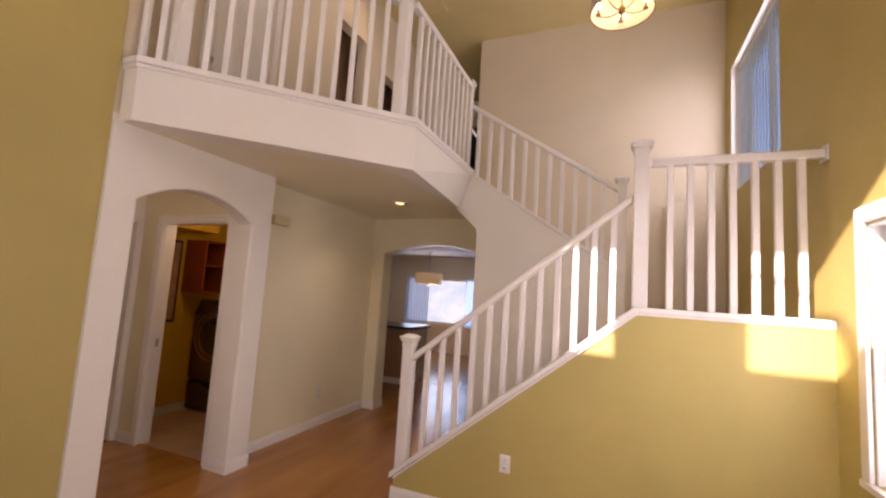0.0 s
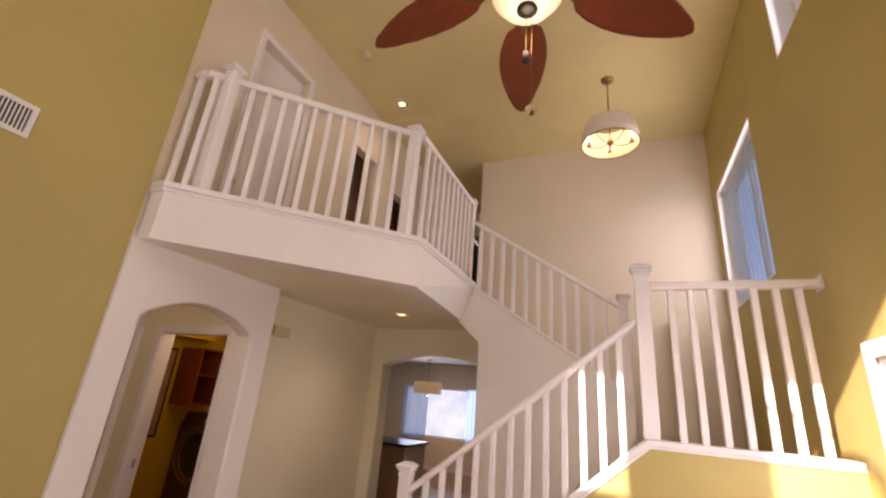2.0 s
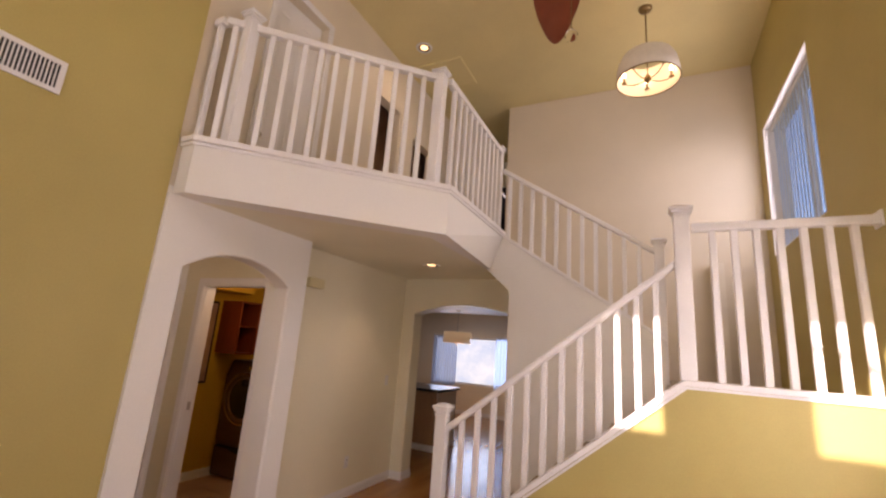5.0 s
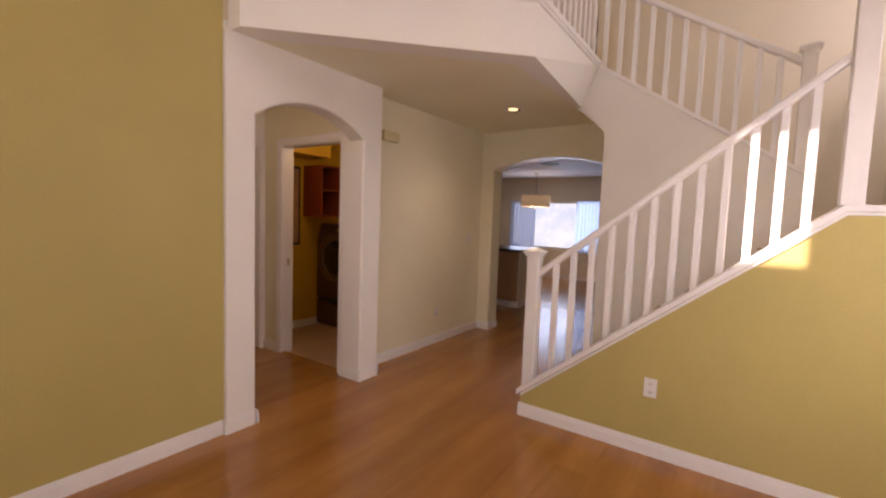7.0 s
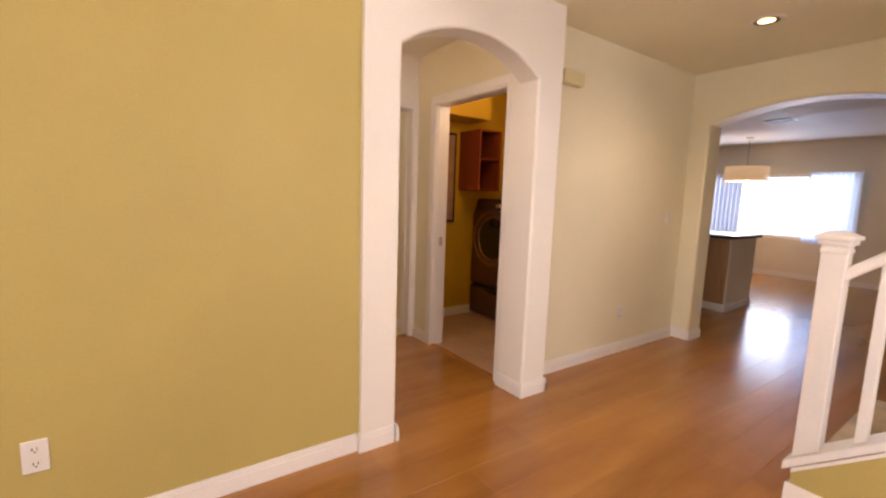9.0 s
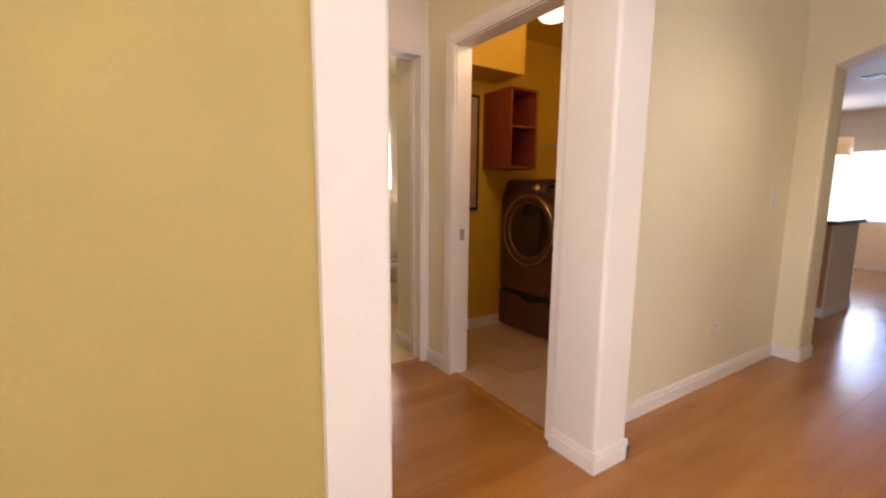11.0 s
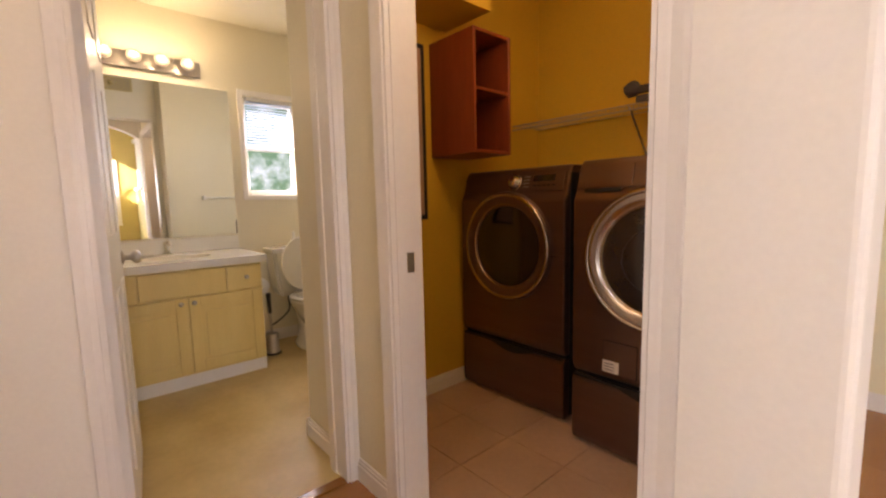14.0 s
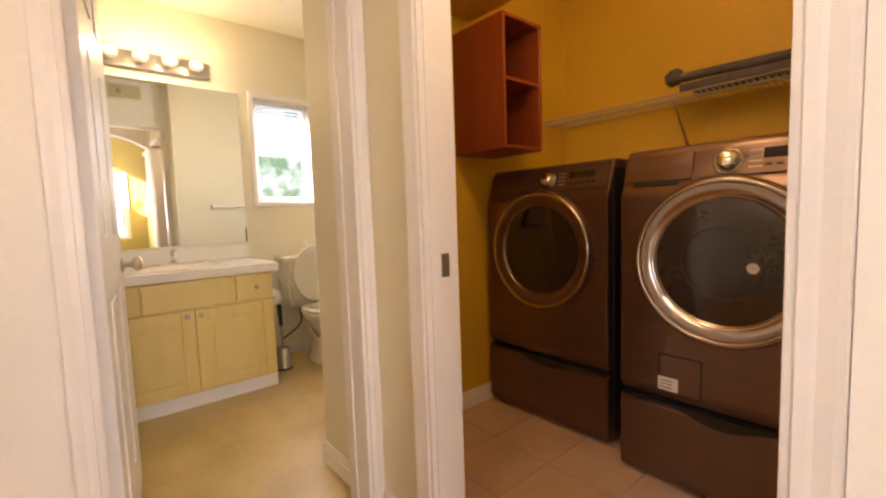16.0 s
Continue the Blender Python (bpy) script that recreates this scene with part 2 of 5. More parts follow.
def rbox(x0, x1, y0, y1, z0, z1, width=0.004, segments=2, m=None):
    bm = bmesh.new()
    box(bm, x0, x1, y0, y1, z0, z1, m)
    return soften(bm, width, segments)


def tube(bm, a, b, r0, r1=None, n=16):
    """A round bar from a to b."""
    a, b = Vector(a), Vector(b)
    d = b - a
    m = Matrix.Translation((a + b) / 2) @ d.to_track_quat("Z", "Y").to_matrix().to_4x4()
    return bmesh.ops.create_cone(bm, cap_ends=True, segments=n, radius1=r0, radius2=r0 if r1 is None else r1, depth=d.length, matrix=m)["verts"]


def spin(profile, centre=(0, 0, 0), n=32, m=None, cap=True):
    """A turned shape: (radius, height) points round the z axis."""
    bm = bmesh.new()
    rings = []
    for r, z in profile:
        rings.append([bm.verts.new((r * math.cos(2 * math.pi * i / n), r * math.sin(2 * math.pi * i / n), z)) for i in range(n)])
    for p, q in zip(rings, rings[1:]):
        for i in range(n):
            bm.faces.new((p[i], p[(i + 1) % n], q[(i + 1) % n], q[i]))
    if cap:
        bm.faces.new(rings[0][::-1])
        bm.faces.new(rings[-1])
    for f in bm.faces:
        f.smooth = True
    t = Matrix.Translation(centre) @ (m or Matrix())
    bmesh.ops.transform(bm, matrix=t, verts=bm.verts)
    bmesh.ops.remove_doubles(bm, verts=bm.verts, dist=1e-5)
    return bm


def prism(points, axis, a, b):
    """A polygon in the plane across an axis ("x": y,z; "y": x,z; "z": x,y), thick from a to b."""
    bm = bmesh.new()
    put = {"x": lambda p, v: (v, p[0], p[1]), "y": lambda p, v: (p[0], v, p[1]), "z": lambda p, v: (p[0], p[1], v)}[axis]
    low = [bm.verts.new(put(p, a)) for p in points]
    high = [bm.verts.new(put(p, b)) for p in points]
    bm.faces.new(low)
    bm.faces.new(high[::-1])
    k = len(points)
    for i in range(k):
        bm.faces.new((low[i], high[i], high[(i + 1) % k], low[(i + 1) % k]))
    bmesh.ops.recalc_face_normals(bm, faces=bm.faces)
    return bm


def finish(name, bm, material):
    me = bpy.data.meshes.new(name)
    bmesh.ops.recalc_face_normals(bm, faces=bm.faces)
    bm.to_mesh(me)
    bm.free()
    me.materials.append(material)
    return new(name, me)


def part(name, bm, material, parent, label=""):
    ob = finish(name, bm, material)
    ob.parent = parent
    ob.matrix_parent_inverse = parent.matrix_basis.inverted() if parent.parent is None else Matrix()
    if label:
        tagged(ob, label)
    return ob


def smooth(ob):
    for p in ob.data.polygons:
        p.use_smooth = True
    return ob


def thing(name, label, category, place=(0, 0, 0), group=""):
    ob = new(name)
    ob.empty_display_size = 0.1
    ob.location = place
    ob.matrix_basis = Matrix.Translation(place)
    return tagged(ob, label, category, group)


def structure(name, bm, material, label, category):
    return tagged(finish(name, bm, material), label, category, kind="structure")


def cells(us, vs, holes, put):
    """A slab cut in cells at the given lines, without those that lie in a hole; faces only where it ends."""
    bm = bmesh.new()
    full = lambda i, j: 0 <= i < len(us) - 1 and 0 <= j < len(vs) - 1 and not any(
        h[0] - 1e-6 <= us[i] and us[i + 1] <= h[1] + 1e-6 and h[2] - 1e-6 <= vs[j] and vs[j + 1] <= h[3] + 1e-6 for h in holes)
    for i in range(len(us) - 1):
        for j in range(len(vs) - 1):
            if not full(i, j):
                continue
            u0, u1, v0, v1 = us[i], us[i + 1], vs[j], vs[j + 1]
            quads = [[(u0, v0, 0), (u1, v0, 0), (u1, v1, 0), (u0, v1, 0)], [(u0, v0, 1), (u0, v1, 1), (u1, v1, 1), (u1, v0, 1)]]
            if not full(i - 1, j):
                quads.append([(u0, v0, 0), (u0, v1, 0), (u0, v1, 1), (u0, v0, 1)])
            if not full(i + 1, j):
                quads.append([(u1, v0, 0), (u1, v0, 1), (u1, v1, 1), (u1, v1, 0)])
            if not full(i, j - 1):
                quads.append([(u0, v0, 0), (u0, v0, 1), (u1, v0, 1), (u1, v0, 0)])
            if not full(i, j + 1):
                quads.append([(u0, v1, 0), (u1, v1, 0), (u1, v1, 1), (u0, v1, 1)])
            for q in quads:
                bm.faces.new([bm.verts.new(put(*p)) for p in q])
    bmesh.ops.remove_doubles(bm, verts=bm.verts, dist=1e-5)
    return bm


def wall_x(name, x0, x1, y0, y1, z0, z1, material, label, holes=()):
    """A wall across x, with holes (y0, y1, z0, z1)."""
    us = sorted({y0, y1, *(h[0] for h in holes), *(h[1] for h in holes)})
    vs = sorted({z0, z1, *(h[2] for h in holes), *(h[3] for h in holes)})
    return structure(name, cells(us, vs, holes, lambda u, v, w: (x1 if w else x0, u, v)), material, label, "wall")


def wall_y(name, y0, y1, x0, x1, z0, z1, material, label, holes=()):
    us = sorted({x0, x1, *(h[0] for h in holes), *(h[1] for h in holes)})
    vs = sorted({z0, z1, *(h[2] for h in holes), *(h[3] for h in holes)})
    return structure(name, cells(us, vs, holes, lambda u, v, w: (u, y1 if w else y0, v)), material, label, "wall")


def arch_points(u0, u1, top, j0, j1, spring, crown, n=18):
    """The outline of a wall with an arched doorway, which reaches the floor."""
    rise, half = crown - spring, (j1 - j0) / 2
    r = (half * half + rise * rise) / (2 * rise)
    cz = crown - r
    a = math.asin(half / r)
    arc = [((j0 + j1) / 2 + r * math.sin(a - 2 * a * i / n), cz + r * math.cos(a - 2 * a * i / n)) for i in range(n + 1)]
    return [(u0, 0), (u0, top), (u1, top), (u1, 0), (j1, 0), *arc, (j0, 0)]


def round_arrises(bm, keep, width=0.018):
    es = [e for e in bm.edges if keep(e)]
    bmesh.ops.bevel(bm, geom=es, offset=width, segments=4, affect="EDGES", profile=0.5)
    return bm


def casing(name, axis, at, out, lo, hi, top, label, width=0.06, base=0.0):
    """Door casing on one face of a wall: two legs and a head with one softly moulded profile. out: the way that the face looks."""
    prof = [(0.0, 0.0), (0.0, 0.010), (0.04, 0.012), (0.30, 0.0125), (0.42, 0.0120), (0.58, 0.0140), (0.76, 0.0160), (0.92, 0.0165), (0.98, 0.0155), (1.0, 0.013), (1.0, 0.0)]
    bm = bmesh.new()

    def put(u, d, v):
        return (at + out * d, u, v) if axis == "x" else (u, at + out * d, v)
    rails = []
    for f, d in prof:
        w = f * width
        rails.append([bm.verts.new(put(*p)) for p in ((lo - w, d, base), (lo - w, d, top + w), (hi + w, d, top + w), (hi + w, d, base))])
    for p, q in zip(rails, rails[1:]):
        for i in range(3):
            bm.faces.new((p[i], p[i + 1], q[i + 1], q[i]))
    bm.faces.new([r[0] for r in rails])
    bm.faces.new([r[3] for r in rails][::-1])
    return structure(name, bm, TRIM, label, "door casing")


def base_run(name, a, b, out, material=None, height=0.09):
    """A skirting board along the foot of a wall from a to b; out: the way that it stands off."""
    bm = bmesh.new()
    for h0, h1, d in ((0, height * 0.72, 0.015), (height * 0.72, height * 0.88, 0.011), (height * 0.88, height, 0.007)):
        if abs(a[0] - b[0]) < 1e-6:
            x = sorted((a[0], a[0] + out * d))
            box(bm, x[0], x[1], min(a[1], b[1]), max(a[1], b[1]), h0, h1)
        else:
            y = sorted((a[1], a[1] + out * d))
            box(bm, min(a[0], b[0]), max(a[0], b[0]), y[0], y[1], h0, h1)
    return structure(name, bm, TRIM, "white painted wooden baseboard along the wall foot", "baseboard")


# ---- the large structure ----
XR, XY, XP, XH = 1.45, -2.49, -2.463, -2.648      # right wall, yellow wall, arch panel, hall wall
YF, YS, YI, YB = -1.5, 3.12, 4.36, 5.62          # front wall, stair face, inner stair wall, far wall
ZS, ZU, ZC = 2.445, 2.76, 5.12                   # hall ceiling, upper floor, main ceiling

ground = structure("ground", prism([(-60, -60), (60, -60), (60, 70), (-60, 70)], "z", -0.4, -0.3), GRASS, "dry grassy ground outside the house", "ground")
floor = structure("floor", prism([(-6.6, -1.6), (1.6, -1.6), (1.6, 10.6), (-6.6, 10.6)], "z", -0.12, -0.014), GAP,
                  "orange brown laminate plank floor with a soft sheen", "floor")

wall_x("wall_left", -2.65, XY, YF, 1.69, 0, ZC, YELLOW, "yellow painted living room wall")
wall_y("wall_front", YF - 0.15, YF, -2.65, 1.65, 0, ZC, YELLOW, "yellow painted front wall with windows",
       holes=[(-1.45, 0.75, 0.45, 2.25), (-2.16, -1.74, 3.97, 4.78), (-1.12, -0.20, 3.97, 4.78)])
wall_x("wall_right", XR, XR + 0.2, YF, YB, 0, ZC, YELLOW, "yellow painted wall with three recessed windows",
       holes=[(0.95, 2.77, 0.80, 1.99), (2.27, 3.12, 4.06, 4.93), (3.90, 5.40, 2.74, 4.16)])
wall_y("wall_far", YB, YB + 0.12, -1.50, XR + 0.2, 0, ZC, STAIRPAINT, "pale beige stairwell wall", holes=[(-1.50, -1.01, 0, 2.46)])
wall_x("wall_upper_side", -1.50, -1.38, YB + 0.12, 7.4, ZU, ZC, CREAM, "cream wall of the upper hallway")
wall_y("wall_upper_end", 7.4, 7.52, -2.62, -1.30, ZU, ZC, CREAM, "cream end wall of the upper hallway", holes=[(-2.3, -1.55, ZU, 4.65)])
wall_x("wall_upper", -2.62, -2.50, 1.69, 7.4, 2.5, ZC, STAIRPAINT, "pale beige upper landing wall with doorways",
       holes=[(2.24, 2.86, ZU, 4.60), (3.72, 4.25, ZU, 4.45), (4.62, 5.2, ZU, 4.30)])
# rooms behind the upper doorways
wall_x("wall_bedroom_back", -5.2, -5.1, 1.5, 3.4, ZU, ZC, CREAM, "cream bedroom wall")
wall_y("wall_bedroom_side", 3.28, 3.40, -5.1, -2.62, ZU, ZC, CREAM, "cream bedroom side wall")
wall_y("wall_bedroom_near", 1.5, 1.60, -5.1, -2.62, ZU, ZC, CREAM, "cream bedroom near wall")
structure("floor_bedroom", prism([(-5.1, 1.5), (-2.62, 1.5), (-2.62, 7.4), (-5.1, 7.4)], "z", 2.62, 2.75), CARPET, "beige bedroom carpet", "floor")
structure("ceiling_bedroom", prism([(-5.2, 1.5), (-2.65, 1.5), (-2.65, 7.5), (-5.2, 7.5)], "z", ZC, ZC + 0.1), CEIL, "cream bedroom ceiling", "ceiling")
wall_x("wall_closet_back", -2.98, -2.88, 3.4, 7.4, ZU, ZC, DARKROOM, "dark brown room wall behind the upper doorways")
wall_y("wall_closet_end", 7.4, 7.5, -3.6, -2.62, ZU, ZC, DARKROOM, "dark brown end wall")
# near-black walls paint the darkness of the unlit room behind the end doorway
wall_y("wall_hall_room", 8.6, 8.7, -2.8, -1.0, ZU, ZC, UNLIT_ROOM, "room wall coloured near-black as unlit, at the end of the upper hallway")
wall_x("wall_hall_room_left", -2.8, -2.7, 7.52, 8.6, ZU, ZC, UNLIT_ROOM, "room side wall coloured near-black as unlit")
wall_x("wall_hall_room_right", -1.1, -1.0, 7.52, 8.6, ZU, ZC, UNLIT_ROOM, "room side wall coloured near-black as unlit")

# arch panel: stands proud of both walls beside it
bm = prism(arch_points(1.69, 3.01, ZS, 1.885, 2.808, 1.99, 2.145), "x", -2.62, XP)
round_arrises(bm, lambda e: all(v.co.x > XP - 1e-4 for v in e.verts) and not all(abs(v.co.z) < 1e-4 or abs(v.co.z - ZS) < 1e-4 for v in e.verts))
structure("wall_arch", bm, WHITE_WALL, "white plaster wall panel with an arched doorway", "wall")
wall_x("wall_hall", -2.76, XH, 3.01, 5.03, 0, ZS, CREAM, "cream painted hallway wall")
wall_x("wall_above_arch", -2.65, -2.495, 1.69, 3.01, ZS + 0.001, 2.5, WHITE_WALL, "white wall strip above the arch")
bm = prism(arch_points(-2.76, -1.01, ZS, -2.485, -1.10, 1.985, 2.115), "y", 5.03, 5.25)
round_arrises(bm, lambda e: all(v.co.y < 5.0301 for v in e.verts) and not all(abs(v.co.z) < 1e-4 or abs(v.co.z - ZS) < 1e-4 for v in e.verts))
structure("wall_kitchen_arch", bm, CREAM, "cream wall with a wide arched opening to the kitchen", "wall")

structure("wall_arch_return", prism([(-2.6845, 2.8082), (-2.605, 2.8082), (-2.605, 2.829), (-2.6845, 2.829)], "z", 0, 2.442), WHITE_WALL, "white plaster return beside the laundry door casing", "wall")

# little hall behind the arch, laundry, bathroom
LX0, LX1 = -3.588, -2.745                        # laundry doorway
wall_y("wall_laundry", 2.83, 2.94, -4.294, -2.60, 0, ZS, CREAM, "cream wall with the laundry doorway", holes=[(LX0, LX1, 0, 2.02)])
wall_x("wall_bath", -4.00, -3.875, 0.8, 2.83, 0, ZS, WHITE_WALL, "white wall with the bathroom doorway", holes=[(2.07, 2.785, 0, 2.02)])
wall_y("wall_vestibule", 1.28, 1.40, -3.875, -2.65, 0, ZS, WHITE_WALL, "white wall of the small hall")
wall_x("wall_laundry_left", -4.294, -4.26, 2.94, 4.67, 0, ZS, OCHRE, "ochre yellow laundry wall")
wall_y("wall_laundry_back", 4.55, 4.67, -4.26, -2.762, 0, ZS, OCHRE, "ochre yellow laundry back wall")
wall_x("wall_laundry_right", -2.740, -2.727, 2.942, 4.55, 0, ZS, OCHRE, "ochre yellow laundry side wall")
bm = bmesh.new()
box(bm, -4.26, LX0 - 0.002, 2.942, 2.950, 0, ZS)
box(bm, LX0 - 0.002, LX1 + 0.002, 2.942, 2.950, 2.02, ZS)
structure("wall_laundry_front", bm, OCHRE, "ochre paint on the laundry side of the door wall", "wall")
NX = -4.305                                      # bathroom face of the laundry wall
wall_x("wall_mirror", -6.05, -5.92, 0.8, 3.83, 0, ZS, BATHPAINT, "warm white bathroom wall with a small window", holes=[(3.10, 3.535, 1.185, 1.94)])
wall_y("wall_bath_end", 3.72, 3.83, -5.92, -4.33, 0, ZS, BATHPAINT, "warm white bathroom end wall")
wall_y("wall_bath_near", 0.70, 0.80, -6.05, -3.875, 0, ZS, BATHPAINT, "warm white bathroom wall")
bm = bmesh.new()
box(bm, NX, -4.294, 2.829, 3.72, 0, ZS)
box(bm, NX, -4.002, 2.818, 2.829, 0, ZS)
box(bm, -4.010, -4.001, 0.8, 2.068, 0, ZS)
structure("wall_bath_partition", bm, BATHPAINT, "warm white bathroom partition wall", "wall")

# kitchen beyond the hall
wall_y("wall_kitchen_far", 10.5, 10.65, -6.6, 0.9, 0, 2.7, KITCHENPAINT, "taupe kitchen wall with a wide window", holes=[(-4.89, -2.51, 0.71, 1.87)])
wall_x("wall_kitchen_right", 0.9, 1.02, 5.47, 10.65, 0, 2.7, KITCHENPAINT, "taupe kitchen side wall")
wall_x("wall_kitchen_left", -6.72, -6.6, 4.67, 10.65, 0, 2.7, KITCHENPAINT, "taupe kitchen side wall")
wall_y("wall_kitchen_near", 4.90, 5.03, -6.6, -2.76, 0, 2.7, KITCHENPAINT, "taupe kitchen wall beside the arch")
wall_y("wall_kitchen_stair", YB + 0.125, YB + 0.25, -1.01, 0.9, 0, 2.7, KITCHENPAINT, "taupe kitchen wall behind the stairs")
wall_x("wall_understair", -1.01, -0.92, YI + 0.12, YB + 0.125, 0, 2.30, CREAM, "cream wall that closes the space under the stairs")

# ceilings
structure("ceiling_main", prism([(-2.65, -1.65), (1.65, -1.65), (1.65, 8.75), (-2.65, 8.75)], "z", ZC, ZC + 0.1), CEIL, "cream painted high ceiling", "ceiling")
structure("ceiling_hall", prism([(-2.648, 1.74), (-2.40, 1.74), (-1.12, 3.01), (-1.24, 4.36), (-1.27, 4.40), (-1.27, 5.03), (-2.648, 5.03)], "z", ZS, ZS + 0.03),
          CREAM, "cream hallway ceiling under the balcony", "ceiling")
structure("ceiling_vestibule", prism([(-3.875, 1.40), (-2.62, 1.40), (-2.62, 2.83), (-3.875, 2.83)], "z", ZS, ZS + 0.05), WHITE_WALL, "cream small hall ceiling", "ceiling")
structure("ceiling_laundry", prism([(-4.26, 2.96), (-2.76, 2.96), (-2.76, 4.55), (-4.26, 4.55)], "z", ZS, ZS + 0.05), OCHRE, "ochre laundry ceiling", "ceiling")
structure("ceiling_bath", prism([(-5.92, 0.8), (-4.00, 0.8), (-4.00, 2.83), (-4.34, 2.83), (-4.34, 3.72), (-5.92, 3.72)], "z", ZS, ZS + 0.05), BATHPAINT, "warm white bathroom ceiling", "ceiling")
structure("ceiling_kitchen", prism([(-6.6, 5.20), (-1.43, 5.20), (-1.43, 5.747), (0.9, 5.747), (0.9, 10.5), (-6.6, 10.5)], "z", 2.45, 2.475), WHITE_WALL, "white kitchen ceiling", "ceiling")
bm = bmesh.new()
box(bm, -2.5, 0.9, 5.88, 7.1, 2.34, 2.45)
structure("ceiling_kitchen_drop", bm, KITCHENPAINT, "taupe dropped part of the kitchen ceiling", "ceiling")

# upper floor, its fascia and the trim on it
structure("floor_upper", prism([(-2.50, 1.75), (-2.38, 1.75), (-1.14, 3.00), (-1.33, 4.36), (-1.42, 4.50), (-1.42, 7.4), (-2.50, 7.4)], "z", 2.48, ZU),
          CARPET, "beige carpeted upper landing floor", "floor")


def strip(points, low, high, thick, foot=None):
    """An upright band along a line of plan points, standing inwards (to the left of the line's direction)."""
    bm = bmesh.new()
    ins = []
    for i, p in enumerate(points):
        dirs = []
        if i:
            dirs.append((Vector(p) - Vector(points[i - 1])).normalized())
        if i < len(points) - 1:
            dirs.append((Vector(points[i + 1]) - Vector(p)).normalized())
        nrm = sum((Vector((-d.y, d.x)) for d in dirs), Vector((0, 0)))
        nrm = nrm.normalized() / max(0.3, nrm.normalized().dot(Vector((-dirs[0].y, dirs[0].x))))
        ins.append((p[0] + nrm.x * thick, p[1] + nrm.y * thick))
    rows = [[bm.verts.new((*p, z)) for p in line] for line, z in ((foot or points, low), (points, high), (ins, high), (ins, low))]
    for r, s in zip(rows, rows[1:] + rows[:1]):
        for i in range(len(points) - 1):
            bm.faces.new((r[i], r[i + 1], s[i + 1], s[i]))
    bm.faces.new([r[0] for r in rows])
    bm.faces.new([r[-1] for r in rows][::-1])
    bmesh.ops.recalc_face_normals(bm, faces=bm.faces)
    return bm


EDGE = [(-2.489, 1.722), (-2.365, 1.722), (-1.10, 2.98), (-1.10, 4.365)]
OUTER = [(-2.488, 1.697), (-2.355, 1.697), (-1.073, 2.969), (-1.073, 4.365)]
structure("balcony_fascia", strip(EDGE, ZS - 0.002, 2.80, 0.17, EDGE[:3] + [(-1.225, 4.358)]), WHITE_WALL, "white plaster fascia of the balcony edge", "fascia")
bm = strip(OUTER, 2.80, 2.842, 0.15)
soften(bm, 0.006)
structure("trim_balcony", bm, TRIM, "white wooden cap along the balcony edge", "trim")
structure("trim_balcony_bead", strip([(p[0] - 0.012, p[1] + 0.012) for p in OUTER], 2.778, 2.80, 0.05), TRIM, "white bead under the balcony cap", "trim")

# stair walls
KX0, KZ0, KX1, KZ1 = -1.145, 0.165, 0.470, 1.485
structure("wall_stair", prism([(KX0, 0), (KX0, KZ0), (KX1, KZ1), (XR, KZ1), (XR, 0)], "y", YS, YS + 0.12), YELLOW, "yellow knee wall along the lower stairs", "wall")
bm = prism([(KX0 - 0.03, KZ0 - 0.02), (KX1, KZ1), (XR, KZ1), (XR, KZ1 + 0.032), (KX1 - 0.01, KZ1 + 0.032), (KX0 - 0.03, KZ0 + 0.02)], "y", YS - 0.022, YS + 0.142)
structure("trim_stair_cap", soften(bm, 0.005), TRIM, "white wooden cap on the stair knee wall", "trim")
bm = prism([(KX0 + 0.0, KZ0 - 0.022), (KX1 + 0.005, KZ1 - 0.017), (XR, KZ1 - 0.017), (XR, KZ1 - 0.002), (KX1, KZ1 - 0.002), (KX0, KZ0 - 0.004)], "y", YS - 0.012, YS - 0.001)
structure("trim_stair_bead", bm, TRIM, "white bead under the stair cap", "trim")
INNER = [(-1.01, 0), (0.40, 0), (0.40, 1.78), (-1.13, 2.80), (-1.27, 2.80), (-1.27, ZS - 0.003), (-1.01, 2.21)]
structure("wall_stair_inner", prism(INNER, "y", YI, YI + 0.12), WHITE_WALL, "white wall between the two stair flights", "wall")
bm = prism([(0.41, 1.775), (0.41, 1.81), (-1.13, 2.842), (-1.13, 2.80)], "y", YI - 0.02, YI + 0.14)
structure("trim_stair_string", soften(bm, 0.005), TRIM, "white wooden cap on the upper stair string", "trim")
bm = prism([(-1.30, ZS - 0.001), (-1.27, ZS - 0.001), (-1.01, 2.212), (-0.95, 2.16), (-0.95, 2.36), (-1.30, 2.62)], "y", YI + 0.121, YB)
structure("ceiling_stair_soffit", bm, CEIL, "cream sloping underside of the upper stairs", "ceiling")

# steps
stairs = tagged(new("staircase"), "beige carpeted staircase with a half landing", "staircase", kind="structure")
for i in range(7):
    x, z = -1.10 + 0.215 * i, 0.178 * (i + 1)
    part("step", rbox(x - 0.02, x + 0.245, YS + 0.122, YI - 0.002, z - 0.178, z, 0.012), CARPET, stairs)
part("landing", rbox(0.405, XR - 0.002, YS + 0.122, YB - 0.002, 1.28, 1.425, 0.01), CARPET, stairs)
for i in range(7):
    x, z = 0.40 - 0.245 * i, 1.425 + 0.1669 * (i + 1)
    part("step", rbox(x - 0.275, x + 0.02, YI + 0.122, YB - 0.002, max(z - 0.19, 1.31 - 0.897 * (x - 0.275)), z, 0.012), CARPET, stairs)


